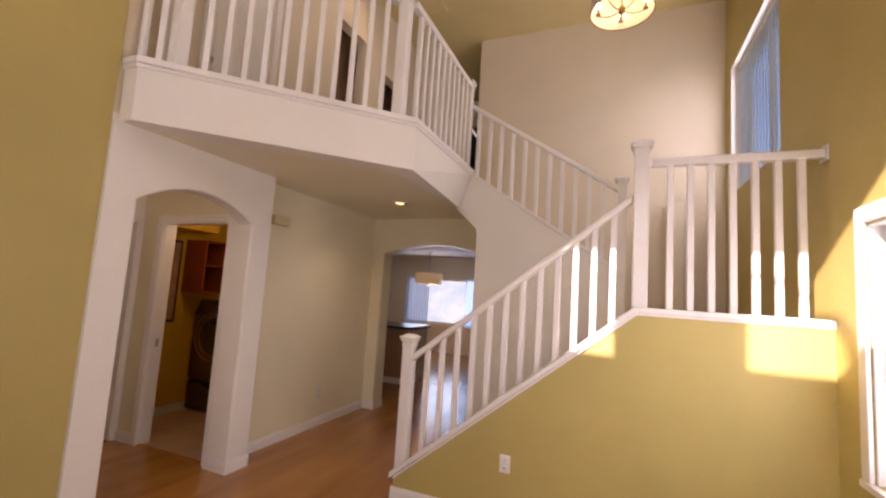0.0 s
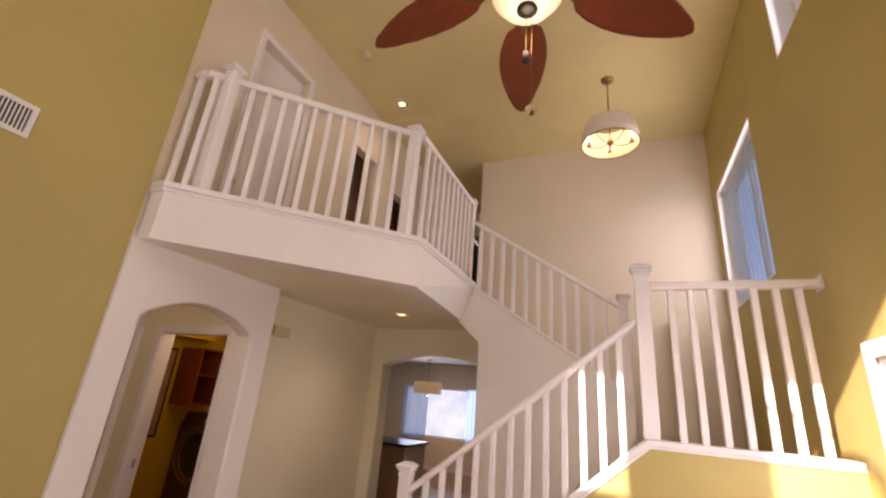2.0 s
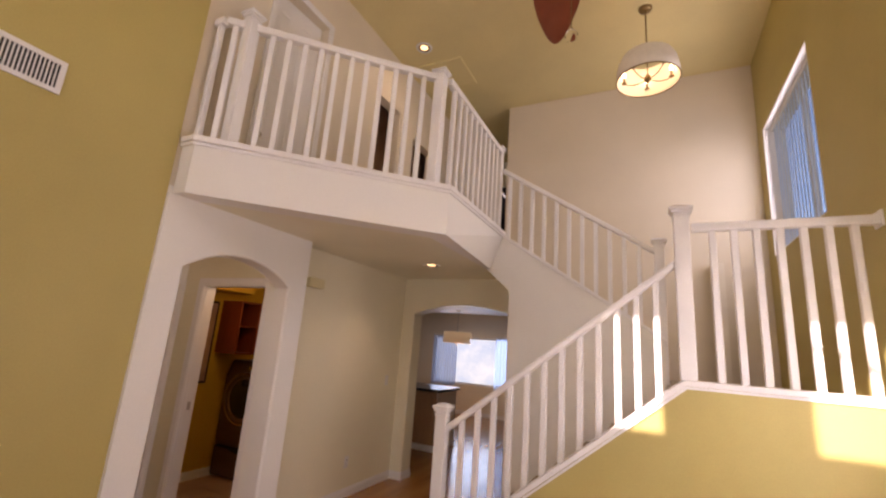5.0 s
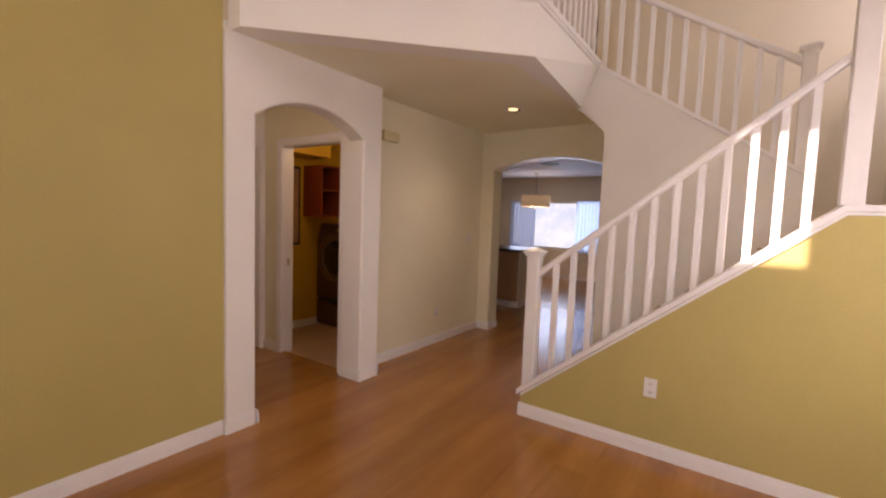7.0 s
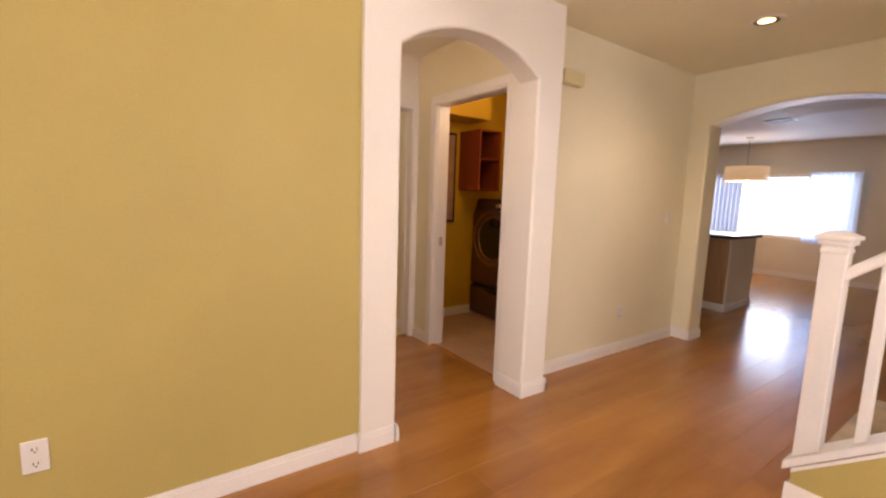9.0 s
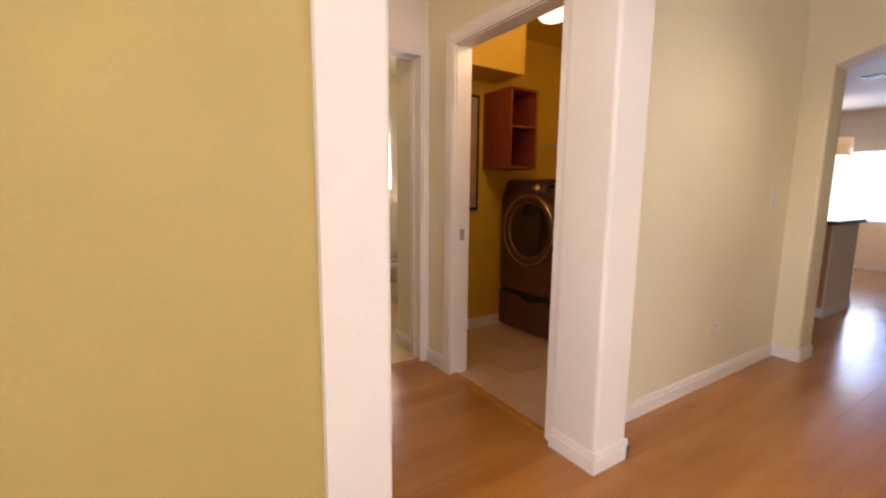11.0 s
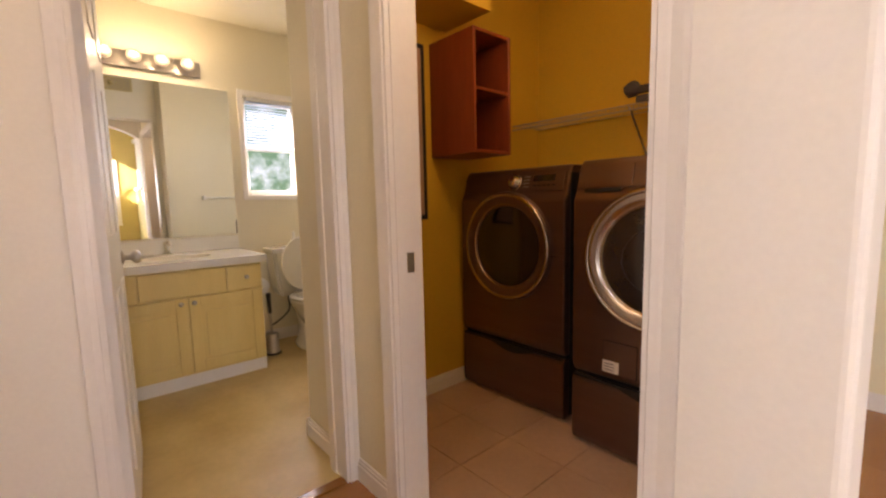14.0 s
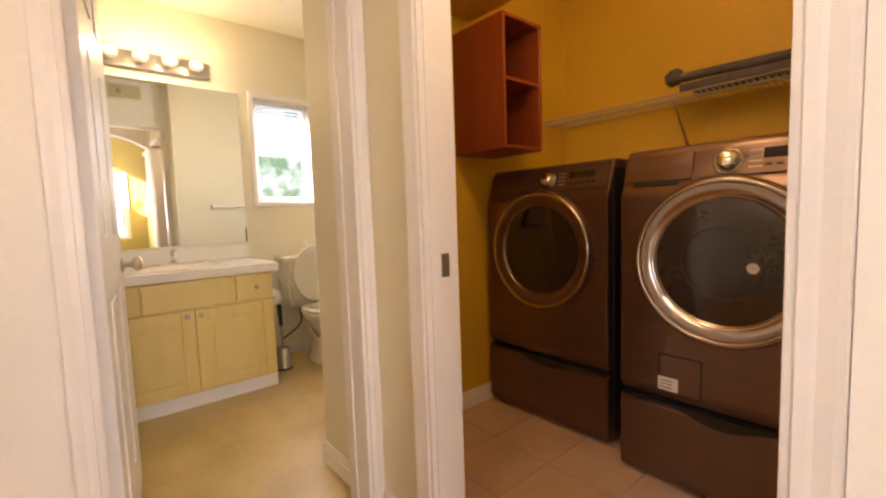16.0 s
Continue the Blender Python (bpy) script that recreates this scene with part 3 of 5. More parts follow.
# ---- railings ----
def newel(parent, x, y, z0, z1, w=0.085):
    post = part("newel_post", rbox(x - w / 2, x + w / 2, y - w / 2, y + w / 2, z0, z1 - 0.05, 0.006), TRIM, parent)
    bm = bmesh.new()
    for a, h0, h1 in ((0.5, -0.085, -0.065), (0.60, -0.05, -0.03), (0.72, -0.03, -0.012)):
        box(bm, x - w * a - 0.004, x + w * a + 0.004, y - w * a - 0.004, y + w * a + 0.004, z1 + h0, z1 + h1)
    soften(bm, 0.003, 1)
    k = w * 0.68
    top = [bm.verts.new((x + sx * k, y + sy * k, z1 - 0.012)) for sx, sy in ((-1, -1), (1, -1), (1, 1), (-1, 1))]
    tip = [bm.verts.new((x + sx * k * 0.45, y + sy * k * 0.45, z1 + 0.006)) for sx, sy in ((-1, -1), (1, -1), (1, 1), (-1, 1))]
    for i in range(4):
        bm.faces.new((top[i], top[(i + 1) % 4], tip[(i + 1) % 4], tip[i]))
    bm.faces.new(tip)
    part("cap", bm, TRIM, post)
    return post


def beam(a, b, wide, high, width=0.008):
    """A bar whose top runs from a to b; its ends are upright."""
    a, b = Vector(a), Vector(b)
    d = Vector((b.x - a.x, b.y - a.y, 0)).normalized()
    s = Vector((-d.y, d.x, 0)) * wide / 2
    bm = bmesh.new()
    ends = []
    for p in (a, b):
        ends.append([bm.verts.new(p + s), bm.verts.new(p - s), bm.verts.new(p - s - Vector((0, 0, high))), bm.verts.new(p + s - Vector((0, 0, high)))])
    for i in range(4):
        bm.faces.new((ends[0][i], ends[0][(i + 1) % 4], ends[1][(i + 1) % 4], ends[1][i]))
    bm.faces.new(ends[0][::-1])
    bm.faces.new(ends[1])
    bmesh.ops.recalc_face_normals(bm, faces=bm.faces)
    return soften(bm, width)


def baluster(parent, x, y, z0, z1, turn=0.0, w=0.038):
    bm = rbox(-w / 2, w / 2, -w / 2, w / 2, 0, z1 - z0, 0.004, 1, None)
    bmesh.ops.transform(bm, matrix=Matrix.Translation((x, y, z0)) @ Matrix.Rotation(turn, 4, "Z"), verts=bm.verts)
    return part("baluster", bm, TRIM, parent)


def rail_run(parent, a, b, rail_a, rail_b, count, first=None, last=None):
    """Handrail and balusters from plan point a to b (x, y, foot z), with the rail's top at the given heights."""
    a, b = Vector(a), Vector(b)
    part("handrail", beam((a.x, a.y, rail_a), (b.x, b.y, rail_b), 0.062, 0.055, 0.012), TRIM, parent)
    turn = math.atan2(b.y - a.y, b.x - a.x)
    for i in range(count):
        f = (i + 1) / (count + 1)
        p = a.lerp(b, f)
        baluster(parent, p.x, p.y, p.z - 0.015, rail_a + (rail_b - rail_a) * f - 0.045, turn)


NY, IY = YS + 0.065, YI + 0.06
lower = thing("stair_railing", "white painted wooden railing on the lower stairs", "railing", (-1.13, NY, 0.2))
newel(lower, -1.115, NY, 0.19, 1.19)
newel(lower, 0.49, NY, KZ1 + 0.03, 2.61, 0.09)
rail_run(lower, (-1.075, NY, 0.25), (0.445, NY, 1.49), 1.05, 2.255, 12)
land = thing("landing_railing", "white painted wooden railing on the half landing", "railing", (1.0, NY, KZ1 + 0.032))
rail_run(land, (0.545, NY, KZ1 + 0.032), (XR, NY, KZ1 + 0.032), 2.49, 2.49, 7)
part("wall_block", rbox(XR - 0.012, XR, NY - 0.05, NY + 0.05, 2.42, 2.51, 0.003), TRIM, land)
upper = thing("stair_railing", "white painted wooden railing on the upper stairs", "railing", (0.38, IY, 1.4))
newel(upper, 0.38, IY, 1.425, 2.72)
rail_run(upper, (0.34, IY, 1.855), (-1.19, IY, 2.86), 2.63, 3.63, 11)
balc = thing("balcony_railing", "white painted wooden balcony railing with square posts", "railing", (-1.2, 2.9, 2.842))
newel(balc, -2.275, 1.893, 2.84, 3.90)
newel(balc, -1.215, 2.905, 2.84, 3.85)
newel(balc, -1.19, 4.37, 2.84, 3.85)
rail_run(balc, (-2.488, 1.775, 2.842), (-2.39, 1.775, 2.842), 3.80, 3.80, 1)
rail_run(balc, (-2.385, 1.78, 2.842), (-2.30, 1.865, 2.842), 3.80, 3.80, 1)
rail_run(balc, (-2.245, 1.92, 2.842), (-1.24, 2.89, 2.842), 3.80, 3.80, 11)
rail_run(balc, (-1.165, 2.955, 2.842), (-1.165, 4.33, 2.842), 3.80, 3.80, 10)

# ---- baseboards, casings ----
base_run("baseboard_left", (XY, YF), (XY, 1.675), 1)
base_run("baseboard_front", (XY, YF), (XR, YF), 1)
base_run("baseboard_right", (XR, YF), (XR, YS), -1)
base_run("baseboard_stair", (KX0 - 0.015, YS), (XR - 0.015, YS), -1)
base_run("baseboard_stair_end", (KX0, YS), (KX0, YS + 0.12), -1)
base_run("baseboard_pier_side", (XY + 0.002, 1.69), (XP + 0.015, 1.69), -1)
base_run("baseboard_pier", (XP, 1.69), (XP, 1.87), 1)
base_run("baseboard_pier_in", (-2.62, 1.885), (XP + 0.015, 1.885), 1)
base_run("baseboard_pier_right_in", (-2.70, 2.806), (XP + 0.015, 2.806), -1)
base_run("baseboard_pier_right", (XP, 2.808), (XP, 3.025), 1)
base_run("baseboard_pier_right_end", (XH + 0.015, 3.01), (XP + 0.015, 3.01), 1)
base_run("baseboard_hall", (XH, 3.025), (XH, 5.015), 1)
base_run("baseboard_hall_end", (XH, 5.03), (-2.471, 5.03), -1)
base_run("baseboard_hall_jamb", (-2.485, 5.03), (-2.485, 5.25), 1)
base_run("baseboard_understair", (-1.01, 4.38), (-1.01, 5.03), -1)
base_run("baseboard_vest", (-3.875, 2.83), (LX0 - 0.062, 2.83), -1)
base_run("baseboard_vest_bath", (-3.875, 1.40), (-3.875, 2.02), 1)
base_run("baseboard_bath", (NX, 2.818), (-4.02, 2.818), -1)
base_run("baseboard_bath_nook", (NX, 2.803), (NX, 3.72), -1)
base_run("baseboard_bath_mirror", (-5.92, 2.99), (-5.92, 3.72), 1)
base_run("baseboard_laundry", (-4.26, 2.97), (-4.26, 4.55), 1)
base_run("baseboard_laundry_back", (-4.26, 4.55), (-2.78, 4.55), -1)
base_run("baseboard_kitchen", (-6.6, 10.5), (0.9, 10.5), -1)
casing("trim_laundry_door", "y", 2.83, -1, LX0, LX1, 2.02, "white moulded casing round the laundry doorway")
casing("trim_bath_door", "x", -3.875, 1, 2.07, 2.785, 2.02, "white moulded casing round the bathroom doorway", 0.044)
casing("trim_bedroom_door", "x", -2.50, 1, 2.24, 2.86, 4.60, "white moulded casing round the bedroom doorway", 0.055, ZU)


def jamb(name, axis, a, b, lo, hi, top, label):
    """The lining of a doorway through a wall from a to b, with a stop."""
    bm = bmesh.new()
    for t0, d0, d1 in ((0.012, a, b), (0.017, a + (b - a) * 0.15, a + (b - a) * 0.42)):
        for u0, u1, v0, v1 in ((lo, lo + t0, 0, top), (hi - t0, hi, 0, top), (lo + t0, hi - t0, top - t0, top)):
            if axis == "x":
                box(bm, d0, d1, u0, u1, v0, v1)
            else:
                box(bm, u0, u1, d0, d1, v0, v1)
    return structure(name, bm, TRIM, label, "door frame")


lj = jamb("door_1", "y", 2.825, 2.952, LX0, LX1, 2.02, "white painted frame of the laundry doorway")
part("strike_plate", rbox(LX0 + 0.012, LX0 + 0.015, 2.885, 2.915, 0.865, 0.935, 0.001, 1), NICKEL, lj, "dull metal strike plate")
bj = jamb("door_2", "x", -4.015, -3.870, 2.07, 2.785, 2.02, "white painted frame of the bathroom doorway")
part("strike_plate", rbox(-4.0, -3.97, 2.769, 2.774, 0.865, 0.935, 0.001, 1), NICKEL, bj, "dull metal strike plate")
for nm, q in (("trim_laundry_threshold", (LX0 + 0.012, LX1 - 0.012, 2.83, 2.875)), ("trim_bath_threshold", (-3.915, -3.87, 2.082, 2.773))):
    structure(nm, rbox(*q, -0.002, 0.009, 0.004), WOOD, "wooden threshold strip at the doorway", "threshold")


# ---- windows ----
def window(name, axis, at, out, lo, hi, z0, z1, label, mullions=1, cross=False, depth=0.05):
    """A white vinyl window in an opening: frame, sill, panes. at: the frame's plane; out: the way that the room lies."""
    bm = bmesh.new()
    f = 0.04

    def slab(b, u0, u1, v0, v1, d0, d1):
        p, q = sorted((at + out * d0, at + out * d1))
        if axis == "x":
            box(b, p, q, u0, u1, v0, v1)
        else:
            box(b, u0, u1, p, q, v0, v1)
    slab(bm, lo, lo + f, z0, z1, 0, depth)
    slab(bm, hi - f, hi, z0, z1, 0, depth)
    slab(bm, lo + f, hi - f, z0, z0 + f, 0, depth)
    slab(bm, lo + f, hi - f, z1 - f, z1, 0, depth)
    step = (hi - lo) / (mullions + 1)
    for i in range(mullions):
        slab(bm, lo + step * (i + 1) - 0.022, lo + step * (i + 1) + 0.022, z0 + f, z1 - f, 0, depth)
    if cross:
        mid = (z0 + z1) / 2
        slab(bm, lo + f, hi - f, mid - 0.022, mid + 0.022, 0, depth)
    soften(bm, 0.004, 1)
    win = structure(name, bm, PLASTIC, label, "window")
    for i in range(mullions + 1):
        b = bmesh.new()
        slab(b, lo + step * i + 0.02, lo + step * (i + 1) - 0.02, z0 + 0.03, z1 - 0.03, 0.020, 0.024)
        pane = part("pane", b, GLASS, win)
        pane.visible_shadow = False
    return win


def blinds_vertical(parent, x, y0, y1, z0, z1, turn, pitch=0.085, axis="x"):
    """A row of hanging vertical slats with a head rail."""
    bm = bmesh.new()
    if axis == "x":
        box(bm, x - 0.022, x + 0.022, y0, y1, z1 - 0.035, z1)
    else:
        box(bm, y0, y1, x - 0.022, x + 0.022, z1 - 0.035, z1)
    part("head_rail", soften(bm, 0.004, 1), PLASTIC, parent)
    n = int((y1 - y0) / pitch)
    for i in range(n):
        u = y0 + pitch * (i + 0.5)
        bm = bmesh.new()
        cols = []
        for k in range(5):
            s = (k / 4 - 0.5) * 0.088
            bow = 0.008 * (1 - (2 * k / 4 - 1) ** 2)
            cols.append([bm.verts.new((bow, s, 0)), bm.verts.new((bow, s, z1 - z0 - 0.04))])
        for p, q in zip(cols, cols[1:]):
            bm.faces.new((p[0], q[0], q[1], p[1]))
        place = Vector((x, u, z0)) if axis == "x" else Vector((u, x, z0))
        a = radians(turn + random.uniform(-3, 3)) + (0 if axis == "x" else math.pi / 2)
        bmesh.ops.transform(bm, matrix=Matrix.Translation(place) @ Matrix.Rotation(a, 4, "Z"), verts=bm.verts)
        part("slat", bm, BLIND, parent)


w1 = window("window_1", "x", XR + 0.20, -1, 0.95, 2.77, 0.80, 1.99, "wide white vinyl window in the yellow wall", 1)
part("window_sill", rbox(XR - 0.03, XR + 0.15, 0.87, 2.85, 0.765, 0.798, 0.006), TRIM, w1)
for nm, q in (("window_casing", (2.772, 2.845, 0.80, 2.07)), ("window_casing", (0.875, 0.948, 0.80, 2.07)), ("window_casing", (0.948, 2.772, 1.992, 2.07))):
    part(nm, rbox(XR - 0.022, XR - 0.001, *q, 0.006), TRIM, w1)
blinds_vertical(w1, XR + 0.10, 0.97, 2.75, 0.82, 1.98, 8, 0.085)
for nm, q in (("window_return", (0.95, 0.965, 0.80, 1.99)), ("window_return", (2.755, 2.77, 0.80, 1.99)), ("window_return", (0.965, 2.755, 1.975, 1.99))):
    part(nm, rbox(XR + 0.002, XR + 0.148, *q, 0.003, 1), TRIM, w1)
w2 = window("window_2", "x", XR + 0.20, -1, 2.27, 3.12, 4.06, 4.93, "small high white vinyl window in a deep recess", 0)
w3 = window("window_3", "x", XR + 0.20, -1, 3.90, 5.40, 2.74, 4.16, "white vinyl stair window with vertical blinds", 1)
blinds_vertical(w3, XR + 0.09, 3.92, 5.38, 2.76, 4.15, -21)
for nm, q in (("window_trim", (3.90, 3.915, 2.74, 4.16)), ("window_trim", (5.385, 5.40, 2.74, 4.16)), ("window_trim", (3.915, 5.385, 2.74, 2.755)), ("window_trim", (3.915, 5.385, 4.145, 4.16))):
    part(nm, rbox(XR + 0.002, XR + 0.148, *q, 0.003, 1), TRIM, w3)
for nm, q in (("window_trim", (2.27, 2.285, 4.06, 4.93)), ("window_trim", (3.105, 3.12, 4.06, 4.93)), ("window_trim", (2.285, 3.105, 4.06, 4.075)), ("window_trim", (2.285, 3.105, 4.915, 4.93))):
    part(nm, rbox(XR + 0.002, XR + 0.148, *q, 0.003, 1), TRIM, w2)
w5 = window("window_4", "y", YF - 0.13, 1, -2.16, -1.74, 3.97, 4.78, "small high front window", 0)
w6 = window("window_5", "y", YF - 0.13, 1, -1.12, -0.20, 3.97, 4.78, "small high front window with a curved bar", 0)
bm = bmesh.new()
for i in range(14):
    a0, a1 = radians(90 * i / 14), radians(90 * (i + 1) / 14)
    p = [(-1.09 + 0.50 * math.cos(a), 4.0 + 0.6 * math.sin(a)) for a in (a0, a1)]
    tube(bm, (p[0][0], YF - 0.1, p[0][1]), (p[1][0], YF - 0.1, p[1][1]), 0.022, n=8)
part("curved_bar", bm, PLASTIC, w6)
# unseen window, added as the opening for the front fill light
w4 = window("window_7", "y", YF - 0.13, 1, -1.45, 0.75, 0.45, 2.25, "wide white vinyl front window added out of view to let fill light in", 2)
# unseen slab, added only to block the sun from the low front window
structure("sun_blocker", prism([(-5, -6.2), (4, -6.2), (4, -1.66), (-5, -1.66)], "z", 2.5, 2.62), CEIL, "unseen slab added to keep the sun out of the front window", "roof")
w7 = window("window_6", "y", 10.62, -1, -4.89, -2.51, 0.71, 1.87, "wide white kitchen window with vertical blinds", 0)
blinds_vertical(w7, 10.46, -4.92, -4.15, 0.66, 1.92, -22, 0.078, "y")
blinds_vertical(w7, 10.463, -3.2, -2.48, 0.66, 1.92, -22, 0.078, "y")
w8 = window("window_8", "x", -6.04, 1, 3.10, 3.535, 1.185, 1.94, "small white sash bathroom window with blinds", 0, True)
for i in range(16):
    z = 1.58 + i * 0.0215
    part("slat", rbox(-5.975, -5.945, 3.14, 3.495, z, z + 0.0025, 0.0008, 1, None), BLIND, w8)
part("head_rail", rbox(-5.985, -5.94, 3.137, 3.498, 1.91, 1.938, 0.003), PLASTIC, w8)
for nm, q in (("window_trim", (3.062, 3.10, 1.15, 1.98)), ("window_trim", (3.535, 3.568, 1.15, 1.98)), ("window_trim", (3.10, 3.535, 1.94, 1.98)), ("window_trim", (3.10, 3.535, 1.15, 1.185))):
    part(nm, rbox(-5.919, -5.908, *q, 0.003, 1), TRIM, w8)

structure("backdrop_bath", prism([(1.0, -0.2), (6.5, -0.2), (6.5, 4.5), (1.0, 4.5)], "x", -9.05, -9.0), foliage_backdrop("garden_leaves", 0.33, (0.10, 0.27, 0.14), (0.80, 0.93, 1.0), 4.0), "leafy garden seen through the bathroom window", "backdrop")
structure("backdrop_right", prism([(-3, -0.2), (9, -0.2), (9, 3.6), (-3, 3.6)], "x", 7.0, 7.05),
               foliage_backdrop("street_trees", 0.7, (0.08, 0.16, 0.06), (0.5, 0.66, 0.85), 1.2), "trees across the street", "backdrop")
structure("backdrop_kitchen", prism([(-12, -0.3), (5, -0.3), (5, 2.6), (-12, 2.6)], "y", 15.0, 15.05),
               foliage_backdrop("bright_patio", 0.55, (0.42, 0.60, 0.88), (0.82, 0.92, 1.0), 0.8), "bright sunlit yard outside the kitchen", "backdrop")


# ---- living room and stairwell things ----
def ring(x, y, z, r, tube_r, m=None, n=40, k=10):
    """A torus round z, or turned by m."""
    bm = bmesh.new()
    rows = []
    for i in range(n):
        a = 2 * math.pi * i / n
        rows.append([bm.verts.new(((r + tube_r * math.cos(b)) * math.cos(a), (r + tube_r * math.cos(b)) * math.sin(a), tube_r * math.sin(b)))
                     for b in (2 * math.pi * j / k for j in range(k))])
    for i in range(n):
        p, q = rows[i], rows[(i + 1) % n]
        for j in range(k):
            bm.faces.new((p[j], p[(j + 1) % k], q[(j + 1) % k], q[j]))
    for f in bm.faces:
        f.smooth = True
    bmesh.ops.transform(bm, matrix=Matrix.Translation((x, y, z)) @ (m or Matrix()), verts=bm.verts)
    return bm


def leaf_blade(r0, r1, wide):
    """A carved palm leaf: pointed, thickest at its rib, with a shallow bow."""
    bm = bmesh.new()
    rows = []
    for i in range(25):
        f = i / 24
        w = wide * (0.16 + 0.84 * math.sin(math.pi * min(1, f ** 0.85)) ** 0.8) if f < 1 else 0.004
        if f < 0.12:
            w = wide * (0.18 + 2.4 * f)
        w = max(w if f < 0.985 else 0.012, 0.006)
        x = r0 + (r1 - r0) * f
        drop = -0.09 * f * f
        line = []
        for j in range(9):
            s = j / 4 - 1
            line.append((x, s * w / 2, drop + 0.004 * (1 - abs(s)) + 0.002 * math.cos(40 * f - 6 * abs(s))))
        rows.append([bm.verts.new(p) for p in line])
    for p, q in zip(rows, rows[1:]):
        for j in range(8):
            bm.faces.new((p[j], q[j], q[j + 1], p[j + 1]))
    bmesh.ops.solidify(bm, geom=bm.faces[:], thickness=0.008)
    bmesh.ops.recalc_face_normals(bm, faces=bm.faces)
    for f in bm.faces:
        f.smooth = True
    return bm


FX, FY, FZ = 0.05, 1.49, 3.37
fan = thing("ceiling_fan", "bronze ceiling fan with five red-brown leaf blades and a lit globe", "ceiling fan", (FX, FY, ZC))
part("canopy", spin([(0.02, -0.09), (0.06, -0.07), (0.075, -0.02), (0.075, 0)], (FX, FY, ZC), 28), BRASS, fan)
bm = bmesh.new()
tube(bm, (FX, FY, FZ + 0.32), (FX, FY, ZC - 0.05), 0.014)
part("downrod", bm, BRASS, fan)
part("motor_housing", spin([(0.05, 0.34), (0.08, 0.30), (0.135, 0.27), (0.15, 0.22), (0.15, 0.17), (0.12, 0.14), (0.09, 0.12), (0.09, 0.10)], (FX, FY, FZ), 36), BRASS, fan)
globe = part("globe", spin([(0.09, 0.10), (0.135, 0.075), (0.16, 0.02), (0.155, -0.035), (0.12, -0.085), (0.07, -0.115), (0.02, -0.125)], (FX, FY, FZ), 36), FAN_GLASS, fan, "frosted glass globe, lit")
part("finial", spin([(0.005, -0.145), (0.03, -0.14), (0.045, -0.128), (0.042, -0.118), (0.02, -0.112)], (FX, FY, FZ), 24), BRONZE_DARK, globe, "dark metal finial")
for k in range(5):
    turn = Matrix.Translation((FX, FY, FZ + 0.05)) @ Matrix.Rotation(radians(33 + 72 * k), 4, "Z")
    bm = leaf_blade(0.19, 0.80, 0.255)
    bmesh.ops.transform(bm, matrix=turn @ Matrix.Rotation(radians(-10), 4, "X"), verts=bm.verts)
    blade = part("blade", bm, BLADE, fan)
    bm = bmesh.new()
    tube(bm, (0.11, 0, 0.12), (0.25, 0, 0.0), 0.016, 0.011, 10)
    box(bm, 0.215, 0.29, -0.014, 0.014, -0.012, -0.004)
    bmesh.ops.transform(bm, matrix=turn, verts=bm.verts)
    part("bracket", bm, BRASS, blade)
for dx, low, crystal in ((0.018, -0.60, True), (-0.006, -0.36, False)):
    bm = bmesh.new()
    tube(bm, (FX + dx, FY + 0.02, FZ + low), (FX + dx, FY + 0.02, FZ - 0.12), 0.0015, n=6)
    chain = part("pull_chain", bm, BRASS, fan)
    if crystal:
        part("crystal_drop", spin([(0.003, 0.03), (0.018, 0.014), (0.024, 0), (0.018, -0.014), (0.003, -0.024)], (FX + dx, FY + 0.02, FZ + low - 0.03), 8), GLASS, chain, "clear glass drop")
    else:
        part("pull_knob", spin([(0.006, 0.03), (0.012, 0.024), (0.014, 0), (0.016, -0.03), (0.004, -0.034)], (FX + dx, FY + 0.02, FZ + low), 14), BRONZE_DARK, chain, "dark pull knob")

CX, CY, CZ = 0.34, 4.27, 4.29
ch = thing("chandelier", "white drum chandelier with five lit candle bulbs on brass arms", "chandelier", (CX, CY, ZC))
part("canopy", spin([(0.02, -0.03), (0.055, -0.025), (0.065, -0.008), (0.065, 0)], (CX, CY, ZC), 28), BRASS, ch)
bm = bmesh.new()
tube(bm, (CX, CY, CZ + 0.02), (CX, CY, ZC - 0.02), 0.007)
part("stem", bm, BRASS, ch)
drum = part("shade", spin([(0.283, 0.0), (0.287, 0.0), (0.284, 0.09), (0.268, 0.18), (0.235, 0.25), (0.205, 0.275), (0.203, 0.271), (0.232, 0.246), (0.264, 0.177), (0.280, 0.09), (0.283, 0.003)], (CX, CY, CZ), 48, None, False), DRUM, ch, "white fabric drum shade, lit from inside")
part("shade_rim", ring(CX, CY, CZ, 0.286, 0.006), BRASS, drum)
part("shade_lining", spin([(0.279, 0.004), (0.276, 0.09), (0.260, 0.176), (0.229, 0.243), (0.201, 0.268)], (CX, CY, CZ), 48, None, False), DRUM_IN, drum)
part("hub", spin([(0.004, -0.05), (0.022, -0.035), (0.034, -0.01), (0.03, 0.02), (0.012, 0.05)], (CX, CY, CZ + 0.02), 20), BRASS, ch)
